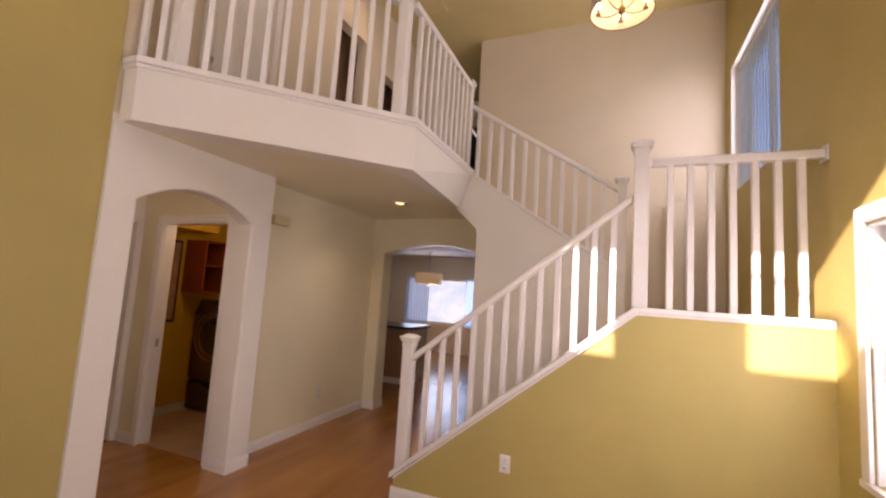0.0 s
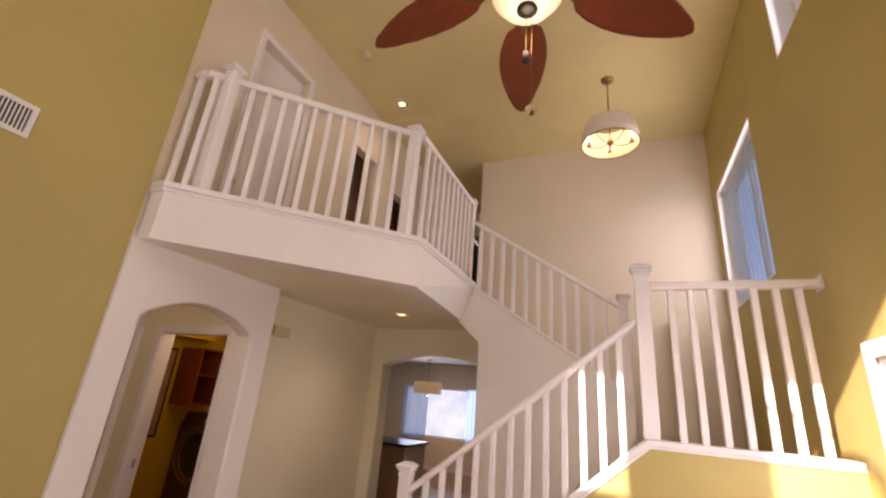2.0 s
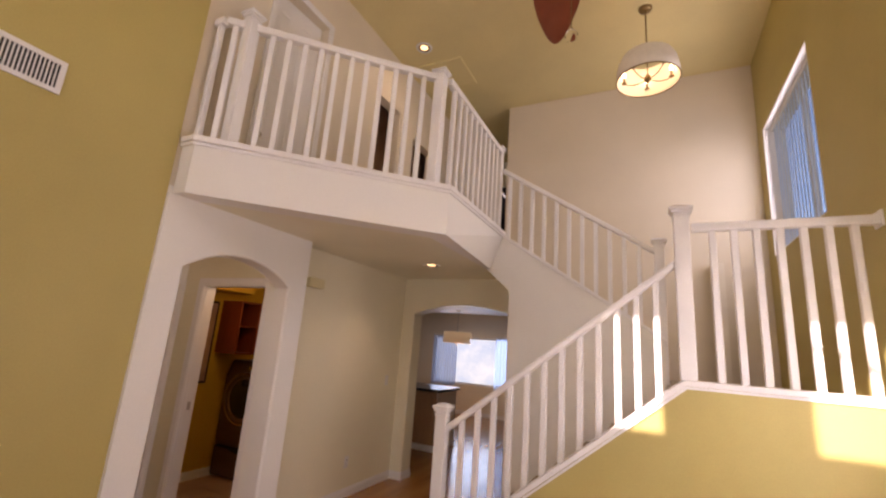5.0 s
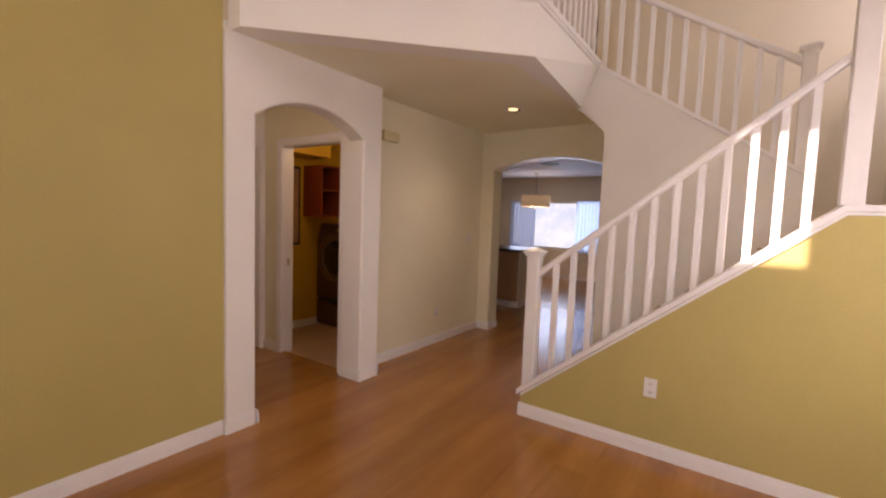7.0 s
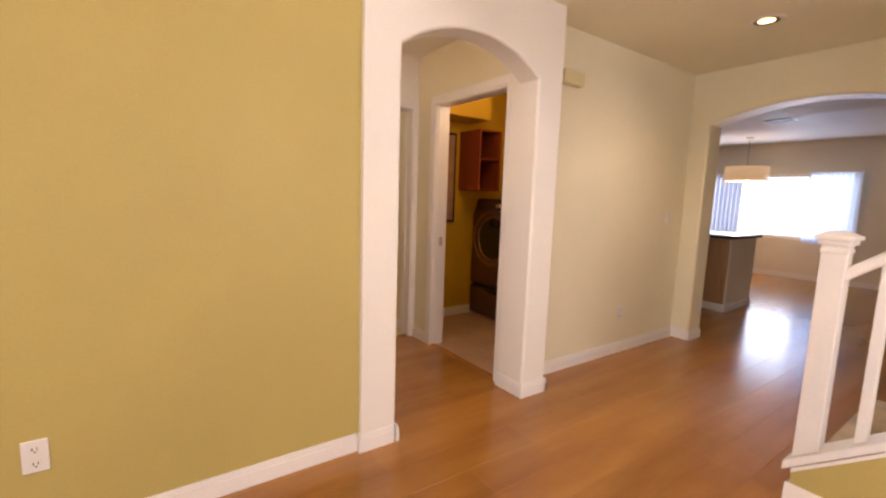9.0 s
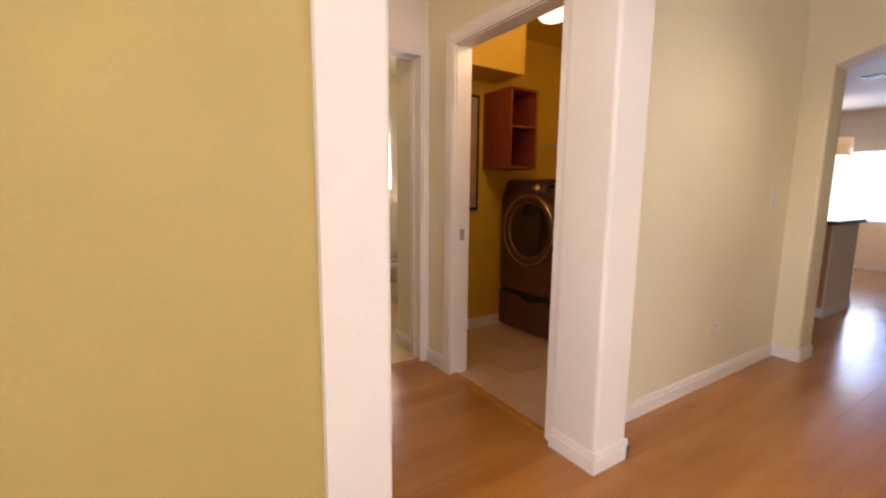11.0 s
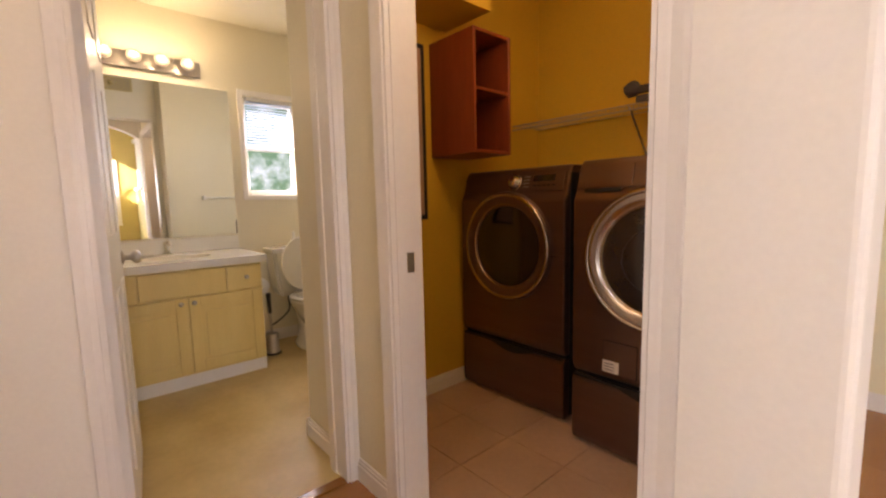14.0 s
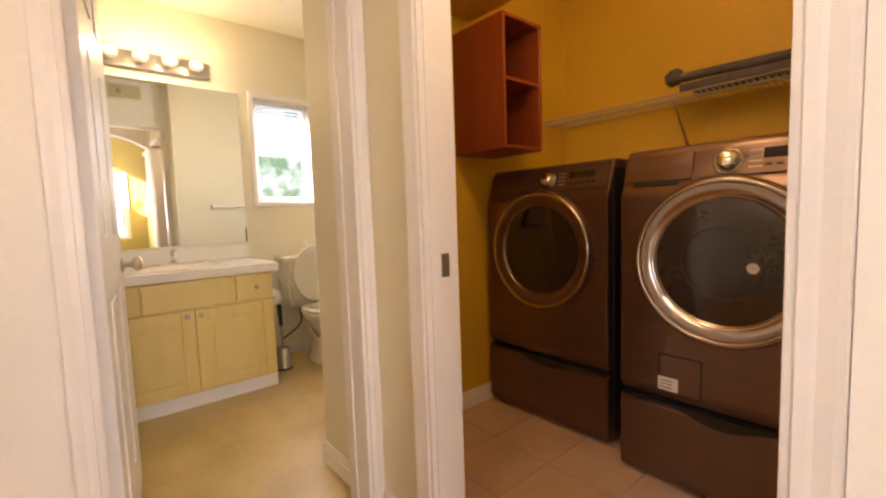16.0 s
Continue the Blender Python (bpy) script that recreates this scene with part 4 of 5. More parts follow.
for k in range(5):
    a = radians(72 * k + 20)
    c, s = math.cos(a), math.sin(a)
    bm = bmesh.new()
    last = None
    for i in range(9):
        f = i / 8
        p = (CX + c * (0.02 + 0.205 * f), CY + s * (0.02 + 0.205 * f), CZ + 0.01 - 0.03 * math.sin(math.pi * f) + 0.03 * f)
        if last:
            tube(bm, last, p, 0.0055, n=8)
        last = p
    arm = part("arm", bm, BRASS, ch)
    part("candle_cup", spin([(0.006, 0), (0.024, 0.006), (0.026, 0.014), (0.012, 0.016), (0.012, 0.07), (0.008, 0.07)], last, 16), BRASS, arm)
    part("bulb", spin([(0.006, 0.07), (0.015, 0.085), (0.017, 0.10), (0.010, 0.125), (0.002, 0.142)], last, 14), BULB, arm, "lit candle bulb")


def downlight(name, x, y, z):
    d = thing(name, "round recessed ceiling downlight, lit, with a white trim ring", "downlight", (x, y, z), "recessed downlights")
    part("trim_ring", spin([(0.070, 0), (0.072, -0.006), (0.095, -0.006), (0.10, 0.0)], (x, y, z - 0.0005), 36, None, False), PLASTIC, d)
    part("baffle", spin([(0.046, -0.001), (0.058, -0.003), (0.071, -0.005)], (x, y, z - 0.0005), 32, None, False), BRASS, d, "warm metal baffle")
    part("lamp", spin([(0.001, -0.006), (0.030, -0.006), (0.048, -0.002)], (x, y, z - 0.001), 32, None, False), DOWN, d)
    return d


downlight("downlight", -1.81, 4.12, ZS)
downlight("downlight", -2.085, 4.0, ZC)
sm = thing("smoke_detector", "round ivory smoke detector on the high ceiling", "smoke detector", (-2.085, 3.13, ZC))
part("body", spin([(0.04, -0.035), (0.055, -0.03), (0.065, -0.012), (0.065, 0)], (-2.085, 3.13, ZC), 28), IVORY, sm)
hatch = thing("attic_hatch", "cream painted square attic hatch in the ceiling", "hatch", (-2.05, 4.57, ZC))
part("panel", rbox(-2.33, -1.78, 4.34, 4.81, ZC - 0.012, ZC - 0.001, 0.003), CEIL, hatch)
for q in ((-2.38, -1.73, 4.29, 4.34), (-2.38, -1.73, 4.81, 4.86), (-2.38, -2.33, 4.34, 4.81), (-1.78, -1.73, 4.34, 4.81)):
    part("frame", rbox(*q, ZC - 0.02, ZC - 0.001, 0.003), CEIL, hatch)


def grille(name, y0, y1, z0, z1, x, label, n):
    """A wall register with upright louvres, on a wall that looks to +x."""
    g = thing(name, label, "air vent", (x, y0, z0))
    part("backing", rbox(x - 0.0005, x + 0.002, y0 + 0.02, y1 - 0.02, z0 + 0.02, z1 - 0.02, 0.0005, 1), BLACK, g)
    for q in ((y0, y1, z0, z0 + 0.026), (y0, y1, z1 - 0.026, z1), (y0, y0 + 0.026, z0 + 0.026, z1 - 0.026), (y1 - 0.026, y1, z0 + 0.026, z1 - 0.026)):
        part("frame", rbox(x - 0.0005, x + 0.012, *q, 0.003), PLASTIC, g)
    for i in range(n):
        y = y0 + 0.03 + (y1 - y0 - 0.06) * (i + 0.5) / n
        part("slat", rbox(x + 0.002, x + 0.010, y - 0.0035, y + 0.0035, z0 + 0.024, z1 - 0.024, 0.001, 1), PLASTIC, g)
    return g


grille("wall_vent", 0.60, 1.045, 2.75, 2.937, XY, "white metal wall vent with dark slots on the yellow wall", 22)


bv = thing("wall_vent", "small pale vent above the bathroom door", "air vent", (-4.01, 2.5, 2.33))
part("frame", rbox(-4.018, -4.0105, 2.37, 2.63, 2.27, 2.40, 0.002), IVORY, bv)
for i in range(8):
    part("slat", rbox(-4.022, -4.017, 2.385, 2.615, 2.282 + 0.0135 * i, 2.289 + 0.0135 * i, 0.001, 1), NICKEL, bv)


def plate(name, at, axis, out, label, kind="outlet", w=0.072, h=0.116):
    """A wall plate with two sockets or a rocker. at: its centre on the wall's face."""
    x, y, z = at
    p = thing(name, label, name.replace("_", " "), at)

    def slab(u0, u1, v0, v1, d0, d1, width=0.0015):
        a, b = sorted((out * d0, out * d1))
        if axis == "x":
            return rbox(x + a, x + b, y + u0, y + u1, z + v0, z + v1, width, 1)
        return rbox(x + u0, x + u1, y + a, y + b, z + v0, z + v1, width, 1)
    part("cover_plate", slab(-w / 2, w / 2, -h / 2, h / 2, 0.0, 0.006, 0.003), PLASTIC, p)
    if kind == "outlet":
        for v in (-0.026, 0.026):
            s = part("socket", slab(-0.016, 0.016, v - 0.014, v + 0.014, 0.006, 0.0085), PLASTIC, p)
            for u in (-0.006, 0.006):
                part("slot", slab(u - 0.0015, u + 0.0015, v - 0.004, v + 0.007, 0.0085, 0.0089, 0.0002), BLACK, s)
            part("slot", slab(-0.0025, 0.0025, v - 0.011, v - 0.006, 0.0085, 0.0089, 0.0002), BLACK, s)
    else:
        part("rocker", slab(-0.016, 0.016, -0.033, 0.033, 0.006, 0.010, 0.002), PLASTIC, p)
    return p


plate("wall_outlet", (XY, 0.515, 0.365), "x", 1, "white double wall outlet on the yellow wall")
plate("wall_outlet", (-0.316, YS, 0.415), "y", -1, "white wall outlet on the yellow stair wall")
plate("wall_outlet", (XH, 4.14, 0.345), "x", 1, "white wall outlet low on the hallway wall")
plate("light_switch", (XH, 4.77, 1.15), "x", 1, "white rocker light switch on the hallway wall", "switch")
plate("light_switch", (-3.875, 1.845, 1.155), "x", 1, "white rocker light switch beside the bathroom door", "switch")

chime = thing("door_chime", "ivory plastic door chime box high on the hallway wall", "door chime", (XH, 3.29, 2.06))
part("cover", rbox(XH, XH + 0.055, 3.185, 3.395, 2.065, 2.155, 0.010, 3), IVORY, chime)
for i in range(3):
    part("grille_slot", rbox(XH + 0.054, XH + 0.0565, 3.25, 3.33, 2.09 + 0.016 * i, 2.094 + 0.016 * i, 0.0005, 1), IVORY, chime)


def door_leaf(name, hinge, angle, width, z0, height, label, knob_side, knob_z=0.91):
    """A panelled white door, open: the leaf runs from the hinge at an angle (degrees from +x)."""
    m = Matrix.Translation((*hinge, z0)) @ Matrix.Rotation(radians(angle), 4, "Z")
    d = thing(name, label, "door", (*hinge, z0))
    bm = bmesh.new()
    box(bm, 0, width, -0.0175, 0.0175, 0.012, height)
    soften(bm, 0.002, 1)
    bmesh.ops.transform(bm, matrix=m, verts=bm.verts)
    leaf = part("leaf", bm, TRIM, d)
    for v0, v1 in ((0.20, 0.85), (1.0, 1.55), (1.65, height - 0.12)):
        for u0, u1 in ((0.10, width / 2 - 0.04), (width / 2 + 0.04, width - 0.10)):
            for s in (-1, 1):
                a, b = sorted((s * 0.0172, s * 0.0225))
                bm = bmesh.new()
                box(bm, u0, u1, a, b, v0, v1)
                bmesh.ops.bevel(bm, geom=[e for e in bm.edges if all(abs(v.co.y) > 0.02 for v in e.verts)], offset=0.02, segments=2, affect="EDGES")
                bmesh.ops.transform(bm, matrix=m, verts=bm.verts)
                part("panel", bm, TRIM, leaf)
    for s in (-1, 1):
        kb = spin([(0.026, 0.0), (0.028, 0.006), (0.012, 0.010), (0.010, 0.030), (0.024, 0.040), (0.029, 0.052), (0.024, 0.064), (0.006, 0.069)], (0, 0, 0), 24,
                  Matrix.Translation((width - 0.065, s * 0.0175, knob_z)) @ Matrix.Rotation(radians(-90 * s), 4, "X"))
        bmesh.ops.transform(kb, matrix=m, verts=kb.verts)
        part("knob", kb, NICKEL, d, "brushed metal door knob")
    return d


door_leaf("interior_door", (-2.597, 2.842), 267, 0.585, ZU, 1.83, "white panelled bedroom door standing ajar on the upper landing", -1, 0.43)
door_leaf("interior_door", (-4.025, 2.098), 180 - 6.5, 0.685, 0.0, 2.0, "white panelled bathroom door standing open", 1, 0.90)

# ---- kitchen beyond the arch ----
isl = thing("kitchen_island", "brown panelled kitchen island with a dark stone top", "kitchen island", (-2.80, 6.55, 0))
part("body", rbox(-4.6, -2.80, 6.55, 7.27, 0.0, 0.885, 0.004), ISLAND, isl)
part("end_panel", rbox(-2.802, -2.788, 6.545, 7.275, 0.0, 0.885, 0.003), KITCHENPAINT, isl, "taupe painted end panel")
for i in range(3):
    x1 = -2.82 - 0.6 * i
    part("door", rbox(x1 - 0.57, x1 - 0.02, 6.533, 6.551, 0.12, 0.85, 0.004), ISLAND, isl)
part("countertop", rbox(-4.65, -2.745, 6.49, 7.33, 0.885, 0.925, 0.008), STONE_DARK, isl, "dark polished stone countertop")
part("kickboard", rbox(-2.790, -2.777, 6.53, 7.29, 0, 0.09, 0.003), TRIM, isl, "white kickboard")
part("kickboard", rbox(-4.6, -2.777, 6.522, 6.535, 0, 0.09, 0.003), TRIM, isl, "white kickboard")

PX, PY = -3.80, 9.45
pd = thing("pendant_lamp", "cream drum pendant lamp hanging in the kitchen, lit", "pendant lamp", (PX, PY, 2.45))
bm = bmesh.new()
tube(bm, (PX, PY, 1.70), (PX, PY, 2.44), 0.008, n=10)
part("rod", bm, NICKEL, pd)
part("canopy", spin([(0.02, -0.03), (0.06, -0.022), (0.065, 0)], (PX, PY, 2.45), 24), NICKEL, pd)
part("shade", spin([(0.315, 0.0), (0.32, 0.0), (0.32, 0.25), (0.315, 0.25), (0.312, 0.002)], (PX, PY, 1.70), 44, None, False), PENDANT, pd, "cream fabric drum shade")
part("diffuser", spin([(0.001, 0.008), (0.20, 0.008), (0.312, 0.012)], (PX, PY, 1.70), 44, None, False), SHADE_GLASS, pd, "glowing diffuser")
part("finial", spin([(0.003, -0.05), (0.015, -0.035), (0.012, -0.015), (0.02, 0.0), (0.01, 0.012)], (PX, PY, 1.70), 16), NICKEL, pd)
kv = thing("ceiling_vent", "white ceiling vent with two dark grilles", "air vent", (-2.93, 7.98, 2.45))
part("frame", rbox(-3.10, -2.76, 7.87, 8.09, 2.442, 2.449, 0.002), PLASTIC, kv)
for x0 in (-3.08, -2.92):
    part("grille", rbox(x0, x0 + 0.145, 7.89, 8.07, 2.437, 2.443, 0.001, 1), BLACK, kv)


# ---- laundry ----
def machine(name, label, x0, x1, yf, top, cx, cz, r, washer):
    """A front-loading machine on a drawer pedestal. It looks to -y."""
    back, ped = 4.50, 0.335
    a = thing(name, label, name, ((x0 + x1) / 2, yf, 0))
    bm = bmesh.new()
    prof = [(yf + 0.018, ped + 0.006), (yf, ped + 0.05), (yf, 1.10), (yf + 0.02, 1.135), (yf + 0.055, top - 0.02), (yf + 0.075, top), (back, top), (back, ped + 0.006)]
    bm = prism(prof, "x", x0, x1)
    bmesh.ops.bevel(bm, geom=bm.edges[:], offset=0.012, segments=3, affect="EDGES", profile=0.6)
    body = part("body", bm, BRONZE, a)
    p = prism([(yf + 0.012, 0.02), (yf + 0.002, 0.05), (yf + 0.002, ped - 0.03), (yf + 0.016, ped - 0.012), (back, ped - 0.012), (back, 0.02)], "x", x0, x1)
    # thin near-black sheets added on both sides, to blacken the gap between the machines
    part("side_panel", rbox(x1 - 0.002, x1 + 0.003, yf + 0.05, back - 0.02, 0.03, top - 0.04, 0.001, 1), BRONZE_DARK, a, "thin dark sheet added so that the gap beside the machine is black")
    part("side_panel", rbox(x0 - 0.003, x0 + 0.002, yf + 0.05, back - 0.02, 0.03, top - 0.04, 0.001, 1), BRONZE_DARK, a, "thin dark sheet added so that the gap beside the machine is black")
    pedestal = part("pedestal", soften(p, 0.008, 3), BRONZE, a)
    part("gap", rbox(x0 + 0.006, x1 - 0.006, yf + 0.03, back, ped - 0.014, ped + 0.008, 0.001, 1), BRONZE_DARK, a)
    # solid near-black fill stands in for the shade inside the scooped handle hollow
    scoop = [(x0 + 0.012 + (x1 - x0 - 0.024) * i / 32, ped - 0.016 - 0.034 * math.sin(math.pi * min(1, max(0, (i / 32 - 0.30) / 0.48))) ** 1.4) for i in range(33)]
    bm = prism([(x0 + 0.012, ped - 0.006), *scoop, (x1 - 0.012, ped - 0.006)], "y", yf - 0.0015, yf + 0.014)
    part("recess_shade", bm, BRONZE_DARK, pedestal)
    for fx in (x0 + 0.07, x1 - 0.07):
        for fy in (yf + 0.10, back - 0.08):
            part("foot", spin([(0.022, 0), (0.022, 0.012), (0.012, 0.014), (0.012, 0.03)], (fx, fy, 0.0), 14), BLACK, pedestal)
    face = Matrix.Rotation(radians(90), 4, "X")
    door = part("door", spin([(r * 0.72, 0.004), (r * 0.78, 0.022), (r * 0.90, 0.034), (r * 0.985, 0.024), (r, 0.0)], (cx, yf, cz), 56, face, False), BRONZE if not washer else COPPER, a, "round porthole door")
    part("ring", ring(cx, yf - 0.026, cz, r * 0.94, 0.011, face, 56), COPPER, door, "shiny metal door ring")
    part("ring", ring(cx, yf - 0.012, cz, r * 0.78, 0.008, face, 56), CHROME if washer else COPPER, door)
    part("glass", spin([(0.002, 0.030 if washer else 0.022), (r * 0.3, 0.028 if washer else 0.021), (r * 0.6, 0.018), (r * 0.77, 0.006)], (cx, yf, cz), 48, face, False), SMOKEGLASS if washer else BLACKGLASS, door, "dark curved glass")
    if washer:
        part("inner_ring", ring(cx, yf - 0.024, cz, r * 0.42, 0.0022, face, 40), BRONZE_DARK, door)
    part("handle", rbox(cx + r * 0.80, cx + r * 0.95, yf - 0.036, yf - 0.02, cz - 0.06, cz + 0.06, 0.006), BRONZE, door)
    # sloping control panel
    tilt = math.atan2(0.035, top - 0.02 - 1.135)
    pm = Matrix.Translation((0, yf + 0.036, (1.135 + top - 0.02) / 2)) @ Matrix.Rotation(-tilt, 4, "X")

    def on_panel(x, z, w, h, d, width=0.002):
        return rbox(x - w / 2, x + w / 2, -0.004 - d, -0.003, z - h / 2, z + h / 2, width, 2, pm)
    panel = part("control_panel", on_panel((x0 + x1) / 2 + (0.13 if washer else 0), 0.0, (x1 - x0) * (0.58 if washer else 0.94), 0.098, 0.002), BRONZE, a)
    if washer:
        part("detergent_drawer", on_panel(x0 + 0.128, 0.0, 0.236, 0.10, 0.004), BRONZE, a)
        part("drawer_grip", on_panel(x0 + 0.125, -0.058, 0.16, 0.018, 0.001), BRONZE_DARK, a)
    dx = x0 + (0.352 if washer else 0.38)
    kn = part("dial", spin([(0.034, 0.0), (0.036, 0.006), (0.030, 0.012), (0.026, 0.026), (0.022, 0.030), (0.002, 0.031)], (0, 0, 0), 32, pm @ Matrix.Translation((dx, -0.005, 0.0)) @ face), CHROME, panel, "round chrome dial")
    part("dial_ring", ring(0, 0, 0, 0.040, 0.004, pm @ Matrix.Translation((dx, -0.006, 0.0)) @ face), COPPER, kn)
    part("display", on_panel(x1 - 0.14, 0.016, 0.13, 0.034, 0.004), BLACKGLASS, panel)
    for i in range(5):
        part("button", on_panel(x1 - 0.19 + 0.028 * i, -0.022, 0.018, 0.008, 0.004, 0.001), BRONZE_DARK, panel)
    for i in range(4):
        part("marking", on_panel(dx + 0.075, 0.028 - 0.018 * i, 0.036, 0.003, 0.0022, 0.0004), LABEL, panel)
    if washer:
        part("filter_seam", rbox(x0 + 0.149, x0 + 0.295, yf - 0.0012, yf + 0.002, 0.372, 0.513, 0.001, 1), BRONZE_DARK, a)
        part("filter_cover", rbox(x0 + 0.152, x0 + 0.292, yf - 0.003, yf + 0.002, 0.375, 0.51, 0.004), BRONZE, a)
        part("sticker", rbox(x0 + 0.150, x0 + 0.220, yf - 0.0045, yf - 0.003, 0.378, 0.428, 0.0005, 1), LABEL, a, "pale printed sticker")
        for i in range(3):
            part("sticker_line", rbox(x0 + 0.157, x0 + 0.200, yf - 0.0052, yf - 0.0045, 0.388 + 0.013 * i, 0.391 + 0.013 * i, 0.0002, 1), BRONZE_DARK, a)
        part("mark", spin([(0.001, 0.034), (0.017, 0.031)], (cx + 0.09, yf, cz - 0.01), 20, face, False), LABEL, door, "small pale round mark")
    return a


machine("dryer", "bronze front-loading dryer on a drawer pedestal", -4.235, -3.537, 3.77, 1.268, -3.885, 0.862, 0.288, False)
machine("washing_machine", "bronze front-loading washing machine on a drawer pedestal", -3.437, -2.785, 3.68, 1.268, -3.085, 0.862, 0.285, True)

cub = thing("wall_cubby", "red-brown wooden wall cubby with one shelf", "shelf", (-4.26, 3.71, 1.345))
for nm, q in (("side_panel", (-4.258, -3.925, 3.575, 3.592, 1.345, 1.945)), ("side_panel", (-4.258, -3.925, 3.836, 3.853, 1.345, 1.945)),
              ("bottom", (-4.258, -3.927, 3.592, 3.836, 1.345, 1.362)), ("top", (-4.258, -3.927, 3.592, 3.836, 1.928, 1.945)),
              ("shelf", (-4.258, -3.93, 3.592, 3.836, 1.652, 1.668)), ("back", (-4.258, -4.250, 3.592, 3.836, 1.362, 1.928))):
    part(nm, rbox(*q, 0.0015, 1), CHERRY, cub)
structure("bulkhead", rbox(-4.258, -3.92, 2.952, 3.70, 2.035, ZS - 0.002, 0.004), OCHRE, "ochre painted bulkhead beside the laundry door", "bulkhead")
wp = thing("wall_board", "dark brown framed board on the laundry wall", "wall board", (-4.26, 3.36, 1.01))
part("frame", rbox(-4.26, -4.225, 3.20, 3.512, 1.01, 1.922, 0.004), BRONZE_DARK, wp)
part("face", rbox(-4.226, -4.222, 3.225, 3.487, 1.035, 1.897, 0.001, 1), DARKROOM, wp)

sh = thing("wire_shelf", "white wire shelf on the laundry back wall", "shelf", (-3.5, 4.5, 1.58))
for y, z in ((4.27, 1.58), (4.27, 1.555), (4.40, 1.578), (4.535, 1.58)):
    bm = bmesh.new()
    tube(bm, (-4.258, y, z), (-2.78, y, z), 0.0032, n=8)
    part("rail", bm, WIRE, sh)
bm = bmesh.new()
for i in range(58):
    x = -4.245 + 0.0253 * i
    tube(bm, (x, 4.27, 1.583), (x, 4.545, 1.583), 0.0016, n=5)
    tube(bm, (x, 4.27, 1.555), (x, 4.27, 1.583), 0.0016, n=5)
tagged(part("cross_wire", bm, WIRE, sh), kind="stuff")
for x in (-3.485, -2.95):
    bm = bmesh.new()
    tube(bm, (x, 4.275, 1.572), (x, 4.545, 1.28), 0.005, n=8)
    part("brace", bm, NICKEL, sh)
rack = thing("folded_rack", "dark grey folded drying rack lying on the wire shelf", "drying rack", (-3.1, 4.36, 1.59))
for y in (4.285, 4.46):
    part("bar", rbox(-3.46, -2.80, y, y + 0.022, 1.590, 1.625, 0.006), GREYCLOTH, rack)
for i in range(24):
    x = -3.44 + 0.027 * i
    part("slat", rbox(x, x + 0.010, 4.30, 4.47, 1.600, 1.612, 0.002, 1), GREYCLOTH, rack)
bm = bmesh.new()
tube(bm, (-3.50, 4.30, 1.655), (-2.80, 4.33, 1.648), 0.022, 0.018, 14)
part("rolled_cover", bm, GREYCLOTH, rack, "rolled dark grey cloth cover")
part("rolled_end", spin([(0.01, -0.04), (0.032, -0.03), (0.04, 0.0), (0.034, 0.03), (0.012, 0.042)], (-3.49, 4.31, 1.665), 18, Matrix.Rotation(radians(70), 4, "Y")), GREYCLOTH, rack)



def dome_lamp(x, y, label):
    lamp = thing("ceiling_lamp", label, "ceiling lamp", (x, y, ZS))
    part("base_ring", spin([(0.125, 0), (0.13, -0.02), (0.12, -0.028)], (x, y, ZS), 32), NICKEL, lamp)
    part("glass_dome", spin([(0.118, -0.025), (0.115, -0.06), (0.085, -0.095), (0.04, -0.112), (0.002, -0.115)], (x, y, ZS), 32), SHADE_GLASS, lamp, "frosted glass dome, lit")


dome_lamp(-3.66, 3.70, "round frosted laundry ceiling lamp, lit")
# this second dome is an addition, out of view, holding the small hall's fill light
dome_lamp(-3.0, 1.66, "round frosted ceiling lamp added out of view to brighten the small hall")

# ---- bathroom ----
VX, VY0, VY1 = -5.33, 2.06, 2.965
van = thing("vanity_cabinet", "pale maple bathroom vanity with two doors and white base", "vanity", (-5.6, 2.5, 0))
part("body", rbox(-5.918, VX, VY0, VY1, 0.085, 0.738, 0.002), MAPLE, van)
part("toe_board", rbox(-5.90, VX - 0.012, VY0 + 0.002, VY1 + 0.004, 0.0, 0.085, 0.002), TRIM, van, "white toe board")


def shaker(parent, y0, y1, z0, z1, knob_y=None, drawer=False):
    if drawer:
        d = part("drawer_front", rbox(VX, VX + 0.018, y0, y1, z0, z1, 0.004), MAPLE, parent)
    else:
        d = part("door", rbox(VX, VX + 0.009, y0, y1, z0, z1, 0.002), MAPLE, parent)
        for q in ((y0, y0 + 0.06, z0, z1), (y1 - 0.06, y1, z0, z1)):
            part("stile", rbox(VX + 0.0085, VX + 0.0195, *q, 0.004), MAPLE, d)
        for q in ((y0 + 0.0602, y1 - 0.0602, z0, z0 + 0.065), (y0 + 0.0602, y1 - 0.0602, z1 - 0.065, z1)):
            part("rail", rbox(VX + 0.0085, VX + 0.019, *q, 0.004), MAPLE, d)
        bm = bmesh.new()
        box(bm, VX + 0.0088, VX + 0.018, y0 + 0.068, y1 - 0.068, z0 + 0.073, z1 - 0.073)
        bmesh.ops.bevel(bm, geom=[e for e in bm.edges if all(v.co.x > VX + 0.015 for v in e.verts)], offset=0.028, offset_type="WIDTH", segments=2, affect="EDGES")
        part("raised_panel", bm, MAPLE, d)
    if knob_y:
        kz = z1 - 0.03 if not drawer else (z0 + z1) / 2
        part("knob", spin([(0.007, 0), (0.006, 0.010), (0.013, 0.016), (0.014, 0.022), (0.009, 0.028), (0.002, 0.029)], (VX + 0.018, knob_y, kz), 18, Matrix.Rotation(radians(90), 4, "Y")), NICKEL, d, "small metal knob")
    return d


